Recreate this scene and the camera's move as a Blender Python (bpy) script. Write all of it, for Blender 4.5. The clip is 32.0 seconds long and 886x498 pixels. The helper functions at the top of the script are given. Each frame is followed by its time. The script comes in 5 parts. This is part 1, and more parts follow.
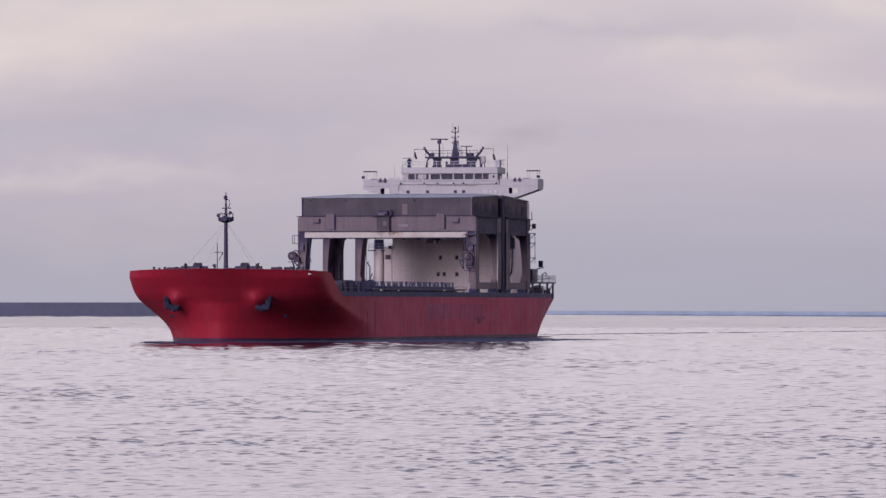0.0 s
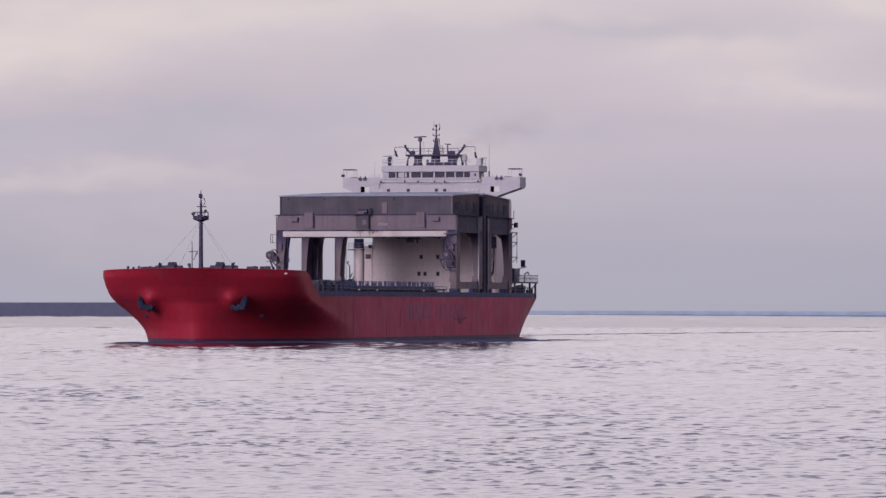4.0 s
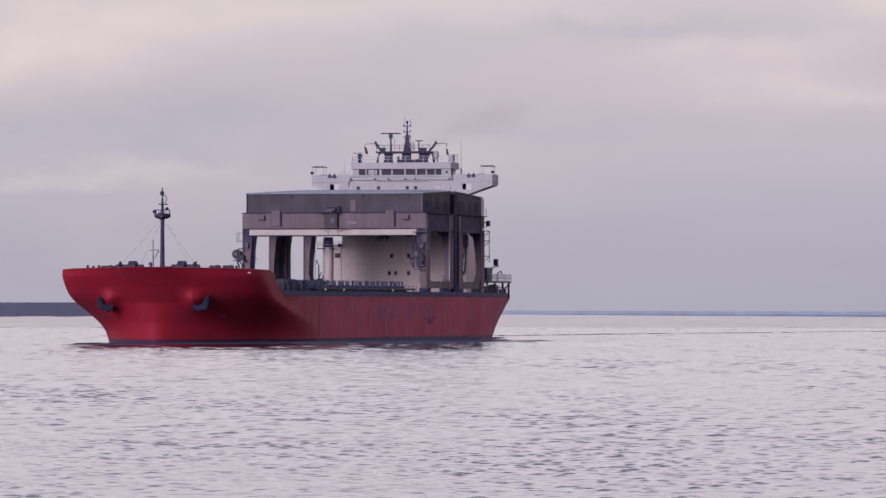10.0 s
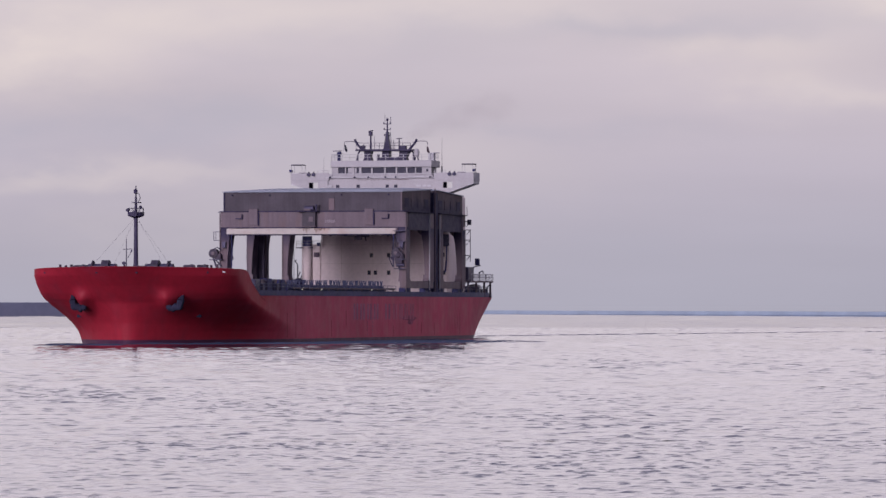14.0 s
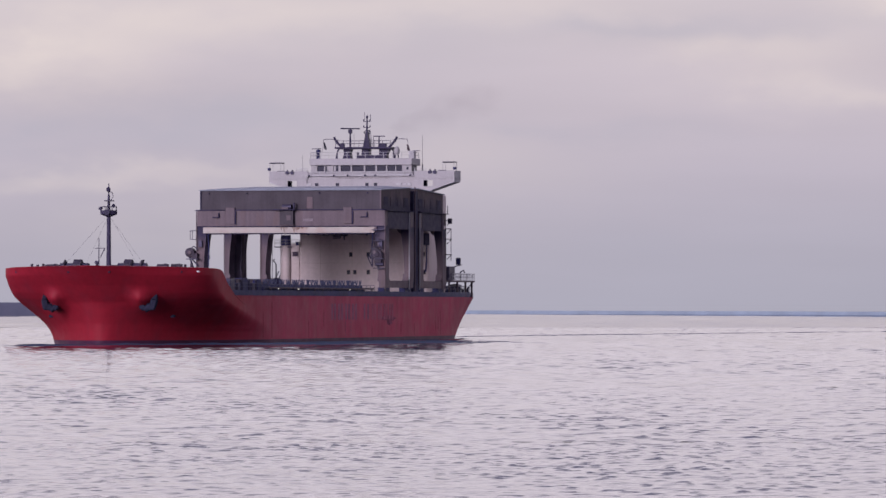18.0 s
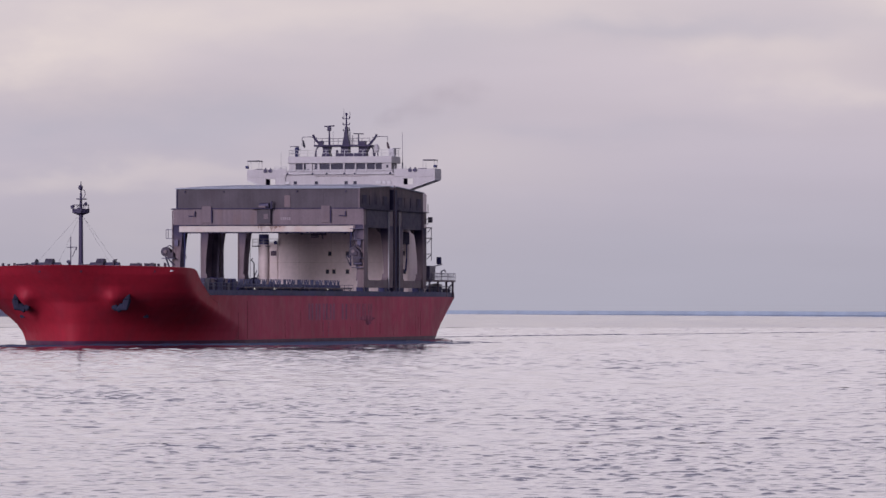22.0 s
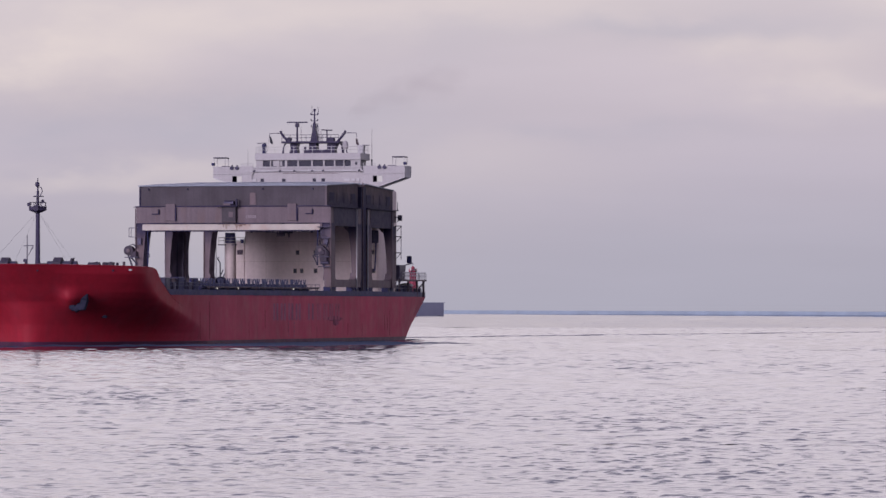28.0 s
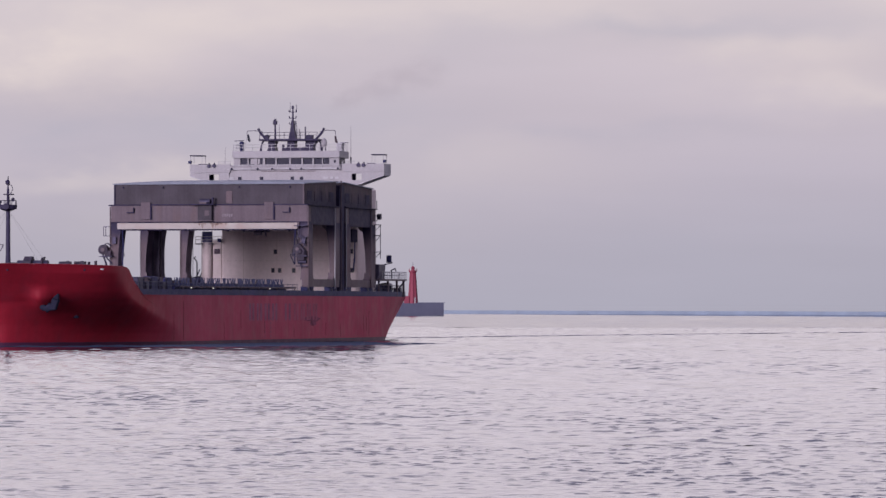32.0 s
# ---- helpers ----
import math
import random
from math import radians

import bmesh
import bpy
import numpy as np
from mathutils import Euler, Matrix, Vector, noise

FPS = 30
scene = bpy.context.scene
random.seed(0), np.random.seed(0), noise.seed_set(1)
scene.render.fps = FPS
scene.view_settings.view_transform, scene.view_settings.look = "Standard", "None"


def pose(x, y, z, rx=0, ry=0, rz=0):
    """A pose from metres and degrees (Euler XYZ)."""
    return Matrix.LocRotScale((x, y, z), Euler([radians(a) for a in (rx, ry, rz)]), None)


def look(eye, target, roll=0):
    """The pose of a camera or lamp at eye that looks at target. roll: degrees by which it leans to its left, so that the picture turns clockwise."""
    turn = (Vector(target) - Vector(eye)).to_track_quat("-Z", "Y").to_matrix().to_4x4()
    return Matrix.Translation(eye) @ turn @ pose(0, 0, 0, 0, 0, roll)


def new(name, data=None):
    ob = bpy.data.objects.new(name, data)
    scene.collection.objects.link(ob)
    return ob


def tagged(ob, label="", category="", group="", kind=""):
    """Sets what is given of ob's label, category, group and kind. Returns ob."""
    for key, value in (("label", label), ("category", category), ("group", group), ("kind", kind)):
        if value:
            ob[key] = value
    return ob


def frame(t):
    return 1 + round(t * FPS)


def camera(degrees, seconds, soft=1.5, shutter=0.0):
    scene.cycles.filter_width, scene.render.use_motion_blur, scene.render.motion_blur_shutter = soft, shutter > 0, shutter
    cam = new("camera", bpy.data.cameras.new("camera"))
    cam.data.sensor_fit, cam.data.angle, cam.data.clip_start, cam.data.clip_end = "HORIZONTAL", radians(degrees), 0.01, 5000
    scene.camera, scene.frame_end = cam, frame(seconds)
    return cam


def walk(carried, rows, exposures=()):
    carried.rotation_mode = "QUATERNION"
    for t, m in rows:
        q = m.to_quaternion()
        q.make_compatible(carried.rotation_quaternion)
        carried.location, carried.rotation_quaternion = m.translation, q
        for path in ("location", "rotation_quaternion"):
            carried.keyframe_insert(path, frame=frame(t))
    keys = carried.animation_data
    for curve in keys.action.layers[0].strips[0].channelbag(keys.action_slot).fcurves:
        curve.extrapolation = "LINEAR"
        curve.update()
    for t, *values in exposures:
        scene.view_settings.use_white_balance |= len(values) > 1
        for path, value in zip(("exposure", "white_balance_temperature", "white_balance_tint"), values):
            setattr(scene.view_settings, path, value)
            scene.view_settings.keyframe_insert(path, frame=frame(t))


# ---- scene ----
# camera: a long lens on the quay, standing still
LENS = 8.8238
EYE_Z = 5.344
PITCH = 0.5808
cam = camera(LENS, 32.0, soft=1.5)
walk(cam, [(0.0, pose(0, 0, EYE_Z, 90 + PITCH, 0, 0)), (32.0, pose(0, 0, EYE_Z, 90 + PITCH, 0, 0))])

# ---- world and sun ----
SUN_WAY = Vector((-0.56, -0.80, 0.19)).normalized()


def build_world():
    w = bpy.data.worlds.new("overcast_evening")
    w.use_nodes = True
    nt = w.node_tree
    nt.nodes.clear()
    N, L = nt.nodes.new, nt.links.new
    out, bg = N("ShaderNodeOutputWorld"), N("ShaderNodeBackground")
    co, sep = N("ShaderNodeTexCoord"), N("ShaderNodeSeparateXYZ")
    L(co.outputs["Generated"], sep.inputs[0])
    ramp = N("ShaderNodeValToRGB")
    cr = ramp.color_ramp
    stops = [(0.0, (0.440, 0.425, 0.520)), (0.022, (0.515, 0.465, 0.555)), (0.042, (0.610, 0.535, 0.605)),
             (0.058, (0.660, 0.585, 0.640)), (0.13, (1.17, 1.04, 1.16)), (0.30, (1.08, 0.97, 1.11)), (0.6, (0.50, 0.47, 0.70)), (1.0, (0.36, 0.345, 0.58))]
    cr.elements[0].position, cr.elements[0].color = stops[0][0], (*stops[0][1], 1)
    cr.elements[1].position, cr.elements[1].color = stops[-1][0], (*stops[-1][1], 1)
    for p, c in stops[1:-1]:
        cr.elements.new(p).color = (*c, 1)
    L(sep.outputs["Z"], ramp.inputs[0])
    # soft flat cloud banks
    mp, nz = N("ShaderNodeMapping"), N("ShaderNodeTexNoise")
    mp.inputs["Scale"].default_value = (9, 9, 60)
    L(co.outputs["Generated"], mp.inputs[0])
    L(mp.outputs[0], nz.inputs["Vector"])
    nz.inputs["Scale"].default_value, nz.inputs["Detail"].default_value = 1.0, 4
    rng = N("ShaderNodeMapRange")
    rng.inputs["From Min"].default_value, rng.inputs["From Max"].default_value = 0.3, 0.7
    rng.inputs["To Min"].default_value, rng.inputs["To Max"].default_value = 0.95, 1.04
    L(nz.outputs["Fac"], rng.inputs["Value"])
    mul = N("ShaderNodeMix")
    mul.data_type, mul.blend_type = "RGBA", "MULTIPLY"
    mul.inputs["Factor"].default_value = 1.0
    # unseen sky dimmed towards +x to deepen the shade on port faces
    east = N("ShaderNodeMapRange")
    east.interpolation_type = "SMOOTHSTEP"
    for key, v in (("From Min", 0.12), ("From Max", 0.75), ("To Min", 1.0), ("To Max", 0.90)):
        east.inputs[key].default_value = v
    L(sep.outputs["X"], east.inputs["Value"])
    both = N("ShaderNodeMath")
    both.operation = "MULTIPLY"
    L(rng.outputs[0], both.inputs[0])
    L(east.outputs[0], both.inputs[1])
    # unseen sky behind the quay made darker and bluer to deepen the shade
    rear_dim, tone = N("ShaderNodeMapRange"), N("ShaderNodeMix")
    rear_dim.interpolation_type = "SMOOTHSTEP"
    for key, v in (("From Min", -0.9), ("From Max", 0.1)):
        rear_dim.inputs[key].default_value = v
    L(sep.outputs["Y"], rear_dim.inputs["Value"])
    tone.data_type = "RGBA"
    tone.inputs["A"].default_value = (0.38, 0.40, 0.50, 1)
    L(rear_dim.outputs[0], tone.inputs["Factor"])
    L(both.outputs[0], tone.inputs["B"])
    L(ramp.outputs[0], mul.inputs["A"])
    L(tone.outputs["Result"], mul.inputs["B"])
    sky = N("ShaderNodeTexSky")
    sky.sky_type, sky.sun_disc = "NISHITA", False
    sky.sun_elevation = math.asin(SUN_WAY.z)
    sky.sun_rotation = math.atan2(SUN_WAY.x, SUN_WAY.y)
    weak = N("ShaderNodeVectorMath")
    weak.operation = "SCALE"
    weak.inputs["Scale"].default_value = 0.06
    L(sky.outputs[0], weak.inputs[0])
    mix = N("ShaderNodeMix")
    mix.data_type = "RGBA"
    mix.inputs["Factor"].default_value = 0.94
    L(weak.outputs[0], mix.inputs["A"])
    L(mul.outputs["Result"], mix.inputs["B"])
    L(mix.outputs["Result"], bg.inputs["Color"])
    bg.inputs["Strength"].default_value = 1.0
    L(bg.outputs[0], out.inputs[0])
    scene.world = w


build_world()
sun = new("sun", bpy.data.lights.new("sun", "SUN"))
sun.data.energy, sun.data.angle, sun.data.color = 2.9, radians(24), (0.99, 0.90, 1.07)
sun.matrix_world = look(SUN_WAY * 100, (0, 0, 0))

# ---- materials ----


def surface(name, color, rough=0.6, metal=0.0, vary=0.15, scale=0.6, streak=0.0, stain=(0.16, 0.09, 0.06), stain_amount=0.0,
            stain_scale=(0.5, 0.5, 0.12), bump=0.0, bump_scale=3.0, grain=0.06, emit=0.0, specular=0.15, fade=None, darken=None):
    """Painted or bare surface: broad tone changes, fine grain, vertical streaks and stains, a little relief."""
    m = bpy.data.materials.new(name)
    m.use_nodes = True
    nt = m.node_tree
    N, L = nt.nodes.new, nt.links.new
    p = nt.nodes["Principled BSDF"]
    p.inputs["Roughness"].default_value, p.inputs["Metallic"].default_value = rough, metal
    p.inputs["Specular IOR Level"].default_value = specular
    co = N("ShaderNodeTexCoord")

    def noise_at(sc, detail, stretch=(1, 1, 1)):
        mp, n = N("ShaderNodeMapping"), N("ShaderNodeTexNoise")
        mp.inputs["Scale"].default_value = stretch
        L(co.outputs["Object"], mp.inputs[0])
        L(mp.outputs[0], n.inputs["Vector"])
        n.inputs["Scale"].default_value, n.inputs["Detail"].default_value = sc, detail
        return n.outputs["Fac"]

    def remap(fac, a, b, lo=0.3, hi=0.7):
        r = N("ShaderNodeMapRange")
        for k, v in (("From Min", lo), ("From Max", hi), ("To Min", a), ("To Max", b)):
            r.inputs[k].default_value = v
        L(fac, r.inputs["Value"])
        return r.outputs[0]

    def times(a, b):
        k = N("ShaderNodeMix")
        k.data_type, k.blend_type = "RGBA", "MULTIPLY"
        k.inputs["Factor"].default_value = 1
        if isinstance(a, tuple):
            k.inputs["A"].default_value = (*a, 1)
        else:
            L(a, k.inputs["A"])
        L(b, k.inputs["B"])
        return k.outputs["Result"]

    c = tuple(color)
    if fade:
        # second paint colour mixed in along x from fade[1] to fade[2]
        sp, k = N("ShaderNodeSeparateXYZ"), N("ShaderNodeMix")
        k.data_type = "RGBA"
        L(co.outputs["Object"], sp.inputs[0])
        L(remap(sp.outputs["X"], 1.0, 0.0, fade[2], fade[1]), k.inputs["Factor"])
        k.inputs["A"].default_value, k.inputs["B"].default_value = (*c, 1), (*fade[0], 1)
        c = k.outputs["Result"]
    c = times(c, remap(noise_at(scale, 4), 1 - vary, 1 + vary))
    c = times(c, remap(noise_at(scale * 12, 3), 1 - grain, 1 + grain))
    if streak:
        c = times(c, remap(noise_at(1.0, 4, (1.6, 1.6, 0.07)), 1 - streak, 1 + streak * 0.4))
    if stain_amount:
        k = N("ShaderNodeMix")
        k.data_type = "RGBA"
        L(remap(noise_at(1.0, 5, stain_scale), 0, stain_amount, 0.52, 0.74), k.inputs["Factor"])
        L(c, k.inputs["A"])
        k.inputs["B"].default_value = (*stain, 1)
        c = k.outputs["Result"]
    if darken:
        # noisy patches of a second colour, thickening between the two given heights
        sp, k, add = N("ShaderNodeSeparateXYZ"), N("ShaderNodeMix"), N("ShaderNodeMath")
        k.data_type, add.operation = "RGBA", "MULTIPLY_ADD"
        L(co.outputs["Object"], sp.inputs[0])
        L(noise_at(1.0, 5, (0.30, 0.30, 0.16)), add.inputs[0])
        add.inputs[1].default_value = darken[3]
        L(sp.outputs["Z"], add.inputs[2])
        L(remap(add.outputs[0], 0.0, 0.88, darken[1] + darken[3] / 2, darken[2] + darken[3] / 2), k.inputs["Factor"])
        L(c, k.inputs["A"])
        k.inputs["B"].default_value = (*darken[0], 1)
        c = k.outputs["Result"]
    L(c, p.inputs["Base Color"])
    L(remap(noise_at(scale * 4, 3), rough * 0.85, min(1, rough * 1.15)), p.inputs["Roughness"])
    if bump:
        b = N("ShaderNodeBump")
        b.inputs["Strength"].default_value, b.inputs["Distance"].default_value = bump, 0.05
        L(noise_at(bump_scale, 3), b.inputs["Height"])
        L(b.outputs[0], p.inputs["Normal"])
    if emit:
        p.inputs["Emission Color"].default_value = (1, 0.93, 0.8, 1)
        p.inputs["Emission Strength"].default_value = emit
    return m


def water_surface(name):
    """Rippled harbour water: wind ripples, chop and slow swell as relief on a dark, glossy body."""
    m = bpy.data.materials.new(name)
    m.use_nodes = True
    nt = m.node_tree
    N, L = nt.nodes.new, nt.links.new
    p = nt.nodes["Principled BSDF"]
    p.inputs["Base Color"].default_value = (0.034, 0.042, 0.074, 1)
    p.inputs["Roughness"].default_value = 0.03
    p.inputs["IOR"].default_value = 1.333
    co = N("ShaderNodeTexCoord")
    total = None
    for sc, stretch, weight in ((1.0, (3.0, 6.0, 1), 0.16), (1.0, (1.0, 2.0, 1), 0.4)):
        mp, n = N("ShaderNodeMapping"), N("ShaderNodeTexNoise")
        mp.inputs["Scale"].default_value = stretch
        mp.inputs["Rotation"].default_value = (0, 0, 0.12)
        L(co.outputs["Object"], mp.inputs[0])
        L(mp.outputs[0], n.inputs["Vector"])
        n.inputs["Scale"].default_value, n.inputs["Detail"].default_value = sc, 3
        k = N("ShaderNodeMath")
        k.operation = "MULTIPLY_ADD"
        L(n.outputs["Fac"], k.inputs[0])
        k.inputs[1].default_value = weight
        if total is not None:
            L(total, k.inputs[2])
        else:
            k.inputs[2].default_value = 0
        total = k.outputs[0]
    b = N("ShaderNodeBump")
    b.inputs["Strength"].default_value, b.inputs["Distance"].default_value = 0.15, 0.05
    L(total, b.inputs["Height"])
    L(b.outputs[0], p.inputs["Normal"])
    return m


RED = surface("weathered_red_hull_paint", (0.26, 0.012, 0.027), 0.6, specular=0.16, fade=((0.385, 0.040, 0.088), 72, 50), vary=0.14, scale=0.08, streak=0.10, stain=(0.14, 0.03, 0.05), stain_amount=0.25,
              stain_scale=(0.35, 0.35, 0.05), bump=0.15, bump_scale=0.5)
BOOT = surface("dark_boot_topping_paint", (0.062, 0.020, 0.048), 0.55, vary=0.2, scale=0.2)
NAVY = surface("dark_navy_deck_paint", (0.028, 0.029, 0.090), 0.6, vary=0.3, scale=0.5)
CREAM = surface("cream_superstructure_paint", (0.565, 0.475, 0.47), 0.55, vary=0.07, scale=0.15, streak=0.06, stain=(0.36, 0.28, 0.24), stain_amount=0.2)
WHITE = surface("white_bridge_paint", (0.34, 0.32, 0.33), 0.5, vary=0.05, scale=0.3, streak=0.05)
GANTRY = surface("grey_mauve_crane_paint", (0.134, 0.102, 0.118), 0.6, vary=0.1, scale=0.3, streak=0.15, stain=(0.16, 0.09, 0.07), stain_amount=0.35)
# crane paint darker towards the leg heads, canopy sides darker towards the bottom
DARKTOP = surface("dark_topped_mauve_crane_paint", (0.142, 0.106, 0.122), 0.65, vary=0.12, scale=0.3, streak=0.2, stain=(0.12, 0.07, 0.06), stain_amount=0.4,
                 darken=((0.024, 0.021, 0.055), 14.6, 17.8, 5.0))
HOODSIDE = surface("darkened_canopy_side", (0.10, 0.074, 0.085), 0.7, vary=0.25, scale=0.3, streak=0.25, darken=((0.024, 0.020, 0.052), 23.6, 21.2, 4.0))
DARKSTEEL = surface("dark_crane_steel", (0.030, 0.025, 0.060), 0.7, vary=0.3, scale=0.4, streak=0.3)
CANOPY = surface("brown_grey_canopy_cladding", (0.068, 0.057, 0.069), 0.7, vary=0.22, scale=0.25, streak=0.09, stain=(0.06, 0.045, 0.055), stain_amount=0.5, bump=0.2)
ROOFING = surface("blue_grey_canopy_roofing", (0.20, 0.215, 0.26), 0.55, vary=0.1)
STRIP = surface("cream_runway_beam_paint", (0.40, 0.355, 0.325), 0.55, vary=0.08, stain=(0.30, 0.14, 0.09), stain_amount=0.5, stain_scale=(0.2, 0.25, 0.2))
MAST = surface("dark_mast_paint", (0.036, 0.029, 0.062), 0.55, vary=0.2)
STEEL = surface("grey_deck_steel", (0.052, 0.046, 0.078), 0.5, metal=0.3, vary=0.2)
GLASS = surface("dark_window_glass", (0.018, 0.016, 0.034), 0.35, vary=0.05, specular=0.08)
DECKRED = surface("oxide_red_deck_paint", (0.07, 0.03, 0.04), 0.7, vary=0.2)
ANCHOR = surface("black_anchor_iron", (0.024, 0.024, 0.044), 0.9, vary=0.3, specular=0.1)
CONCRETE = surface("blue_grey_breakwater_concrete", (0.095, 0.098, 0.140), 0.85, vary=0.08, scale=0.02, streak=0.03)
LIGHTRED = surface("red_lighthouse_paint", (0.26, 0.055, 0.085), 0.6, vary=0.08)
SHOREFOOT = surface("slate_blue_shore_foot", (0.16, 0.20, 0.28), 0.9, vary=0.15, scale=0.02)
MOTOR = surface("greasy_brown_machinery_paint", (0.044, 0.036, 0.054), 0.6, vary=0.35, scale=1.5, stain=(0.13, 0.06, 0.05), stain_amount=0.3)
LAMPGLOW = surface("lit_deck_lamp", (0.9, 0.85, 0.75), 0.4, emit=0.8)
COAST = surface("hazy_blue_distant_shore", (0.29, 0.35, 0.43), 0.9, vary=0.1, scale=0.02)
WATER = water_surface("rippled_harbour_water")
BARS = surface("worn_blue_grey_lettering_paint", (0.24, 0.058, 0.125), 0.6, vary=0.3, scale=0.5)
FLAG_DARK = surface("black_signal_flag_cloth", (0.02, 0.02, 0.03), 0.9)
FLAG_RED = surface("faded_dark_flag_cloth", (0.05, 0.035, 0.045), 0.9)
# shade put into colour: inboard leg faces and the gap between the cranes
SHADETONE = surface("purple_shade_tone_paint", (0.18, 0.15, 0.21), 0.7, vary=0.3, scale=0.4, streak=0.2)
PILLARBLUE = surface("blue_vent_head_paint", (0.085, 0.085, 0.19), 0.6, vary=0.2)

BARS_FAINT = surface("nearly_worn_off_lettering_paint", (0.30, 0.050, 0.105), 0.6, vary=0.3, scale=0.5)
FAINTMARK = surface("faint_pale_marking", (0.20, 0.165, 0.185), 0.6, vary=0.3, scale=2.0)
SMEAR = surface("dark_tug_smear", (0.19, 0.045, 0.085), 0.8, vary=0.4, scale=1.2, grain=0.2)
SCUFF = surface("dark_scuffed_rust", (0.12, 0.022, 0.035), 0.8, vary=0.4, scale=1.5)
RUSTY = surface("rust_streaked_steel", (0.115, 0.085, 0.095), 0.8, vary=0.3, scale=0.8, stain=(0.13, 0.06, 0.055), stain_amount=0.5)
BEAMRUST = surface("brown_rust_on_cream_paint", (0.20, 0.135, 0.115), 0.85, vary=0.35, scale=0.9, grain=0.2, stain=(0.36, 0.31, 0.28), stain_amount=0.8, stain_scale=(0.8, 0.8, 0.8))
GREYWHITE = surface("grey_white_weathered_paint", (0.40, 0.385, 0.40), 0.55, vary=0.1)
WHITE_TRIM = surface("pale_window_trim_paint", (0.40, 0.34, 0.29), 0.6, vary=0.1)
NAVYLIGHT = surface("faded_navy_steel", (0.055, 0.058, 0.105), 0.6, vary=0.3, scale=0.8)
SEAM = surface("shallow_plate_seam", (0.40, 0.34, 0.30), 0.8, vary=0.2)

# ---- mesh helpers ----


def part(name, bm, material, parent=None, label="", smooth=False):
    me = bpy.data.meshes.new(name)
    bmesh.ops.recalc_face_normals(bm, faces=bm.faces)
    bm.to_mesh(me)
    bm.free()
    me.materials.append(material)
    if smooth:
        for f in me.polygons:
            f.use_smooth = True
    ob = new(name, me)
    if parent is not None:
        ob.parent = parent
    if label:
        tagged(ob, label)
    return ob


def box(bm, x0, x1, y0, y1, z0, z1):
    vs = [bm.verts.new((x, y, z)) for x in (x0, x1) for y in (y0, y1) for z in (z0, z1)]
    for f in ((0, 1, 3, 2), (4, 6, 7, 5), (0, 4, 5, 1), (2, 3, 7, 6), (0, 2, 6, 4), (1, 5, 7, 3)):
        bm.faces.new([vs[i] for i in f])
    return bm


def boxes(*rows):
    bm = bmesh.new()
    for r in rows:
        box(bm, *r)
    return bm


def bevelled(bm, w=0.06):
    bmesh.ops.bevel(bm, geom=bm.edges[:], offset=w, segments=1, affect="EDGES")
    return bm


def tube(bm, p, q, r, r2=None, n=8):
    p, q = Vector(p), Vector(q)
    r2 = r if r2 is None else r2
    z = (q - p).normalized()
    x = z.orthogonal().normalized()
    y = z.cross(x)
    rings = []
    for c, rr in ((p, r), (q, r2)):
        rings.append([bm.verts.new(c + rr * (x * math.cos(a) + y * math.sin(a))) for a in [2 * math.pi * k / n for k in range(n)]])
    for k in range(n):
        bm.faces.new((rings[0][k], rings[0][(k + 1) % n], rings[1][(k + 1) % n], rings[1][k]))
    bm.faces.new(rings[0][::-1])
    bm.faces.new(rings[1])
    return bm


def tubes(rows, n=6):
    bm = bmesh.new()
    for r in rows:
        tube(bm, r[0], r[1], r[2], r[3] if len(r) > 3 else None, n)
    return bm


def slab(bm, pts, axis, a, b):
    """A flat outline, extruded along an axis from a to b. pts: pairs of the two other coordinates, in order."""
    def at(u, v, w):
        return {"x": (w, u, v), "y": (u, w, v), "z": (u, v, w)}[axis]
    lo = [bm.verts.new(at(u, v, a)) for u, v in pts]
    hi = [bm.verts.new(at(u, v, b)) for u, v in pts]
    n = len(pts)
    bm.faces.new(lo[::-1])
    bm.faces.new(hi)
    for k in range(n):
        bm.faces.new((lo[k], lo[(k + 1) % n], hi[(k + 1) % n], hi[k]))
    return bm


def lathe(bm, profile, n=16, cx=0.0, cy=0.0):
    rings = [[bm.verts.new((cx + r * math.cos(2 * math.pi * k / n), cy + r * math.sin(2 * math.pi * k / n), z)) for k in range(n)] for r, z in profile]
    for a, b in zip(rings, rings[1:]):
        for k in range(n):
            bm.faces.new((a[k], a[(k + 1) % n], b[(k + 1) % n], b[k]))
    bm.faces.new(rings[0][::-1])
    bm.faces.new(rings[-1])
    return bm


# ---- water, distance ----


def wave_set(count, long, short, slope, seed, way, spread):
    """Random small waves: rows of kx, ky, height, phase. slope: share of steepness for each."""
    rnd = random.Random(seed)
    rows = []
    for k in range(count):
        length = long * (short / long) ** ((k + rnd.random()) / count)
        a = way + rnd.gauss(0, spread)
        n = 2 * math.pi / length
        rows.append((n * math.cos(a), n * math.sin(a), slope / n * math.sqrt(2.0 / count), rnd.uniform(0, 2 * math.pi)))
    return rows


# zones of the sheet: nearest and farthest y, half width, cell across and along, longest and shortest wave, steepness, size and height of the sharp ripples
ZONES = ((156.0, 235.0, 24.0, 0.16, 0.064, 0.55, 0.21, 0.080, 0.80, 0.0062), (235.0, 390.0, 36.5, 0.32, 0.10, 0.80, 0.32, 0.078, 1.1, 0.0074), (390.0, 720.0, 63.0, 0.65, 0.20, 1.4, 0.62, 0.070, 1.7, 0.0115),
         (720.0, 1500.0, 124.0, 1.0, 0.45, 2.4, 1.2, 0.062, 2.7, 0.0150), (1500.0, 4950.0, 410.0, 10.0, 3.0, 14.0, 10.0, 0.04, 0, 0))


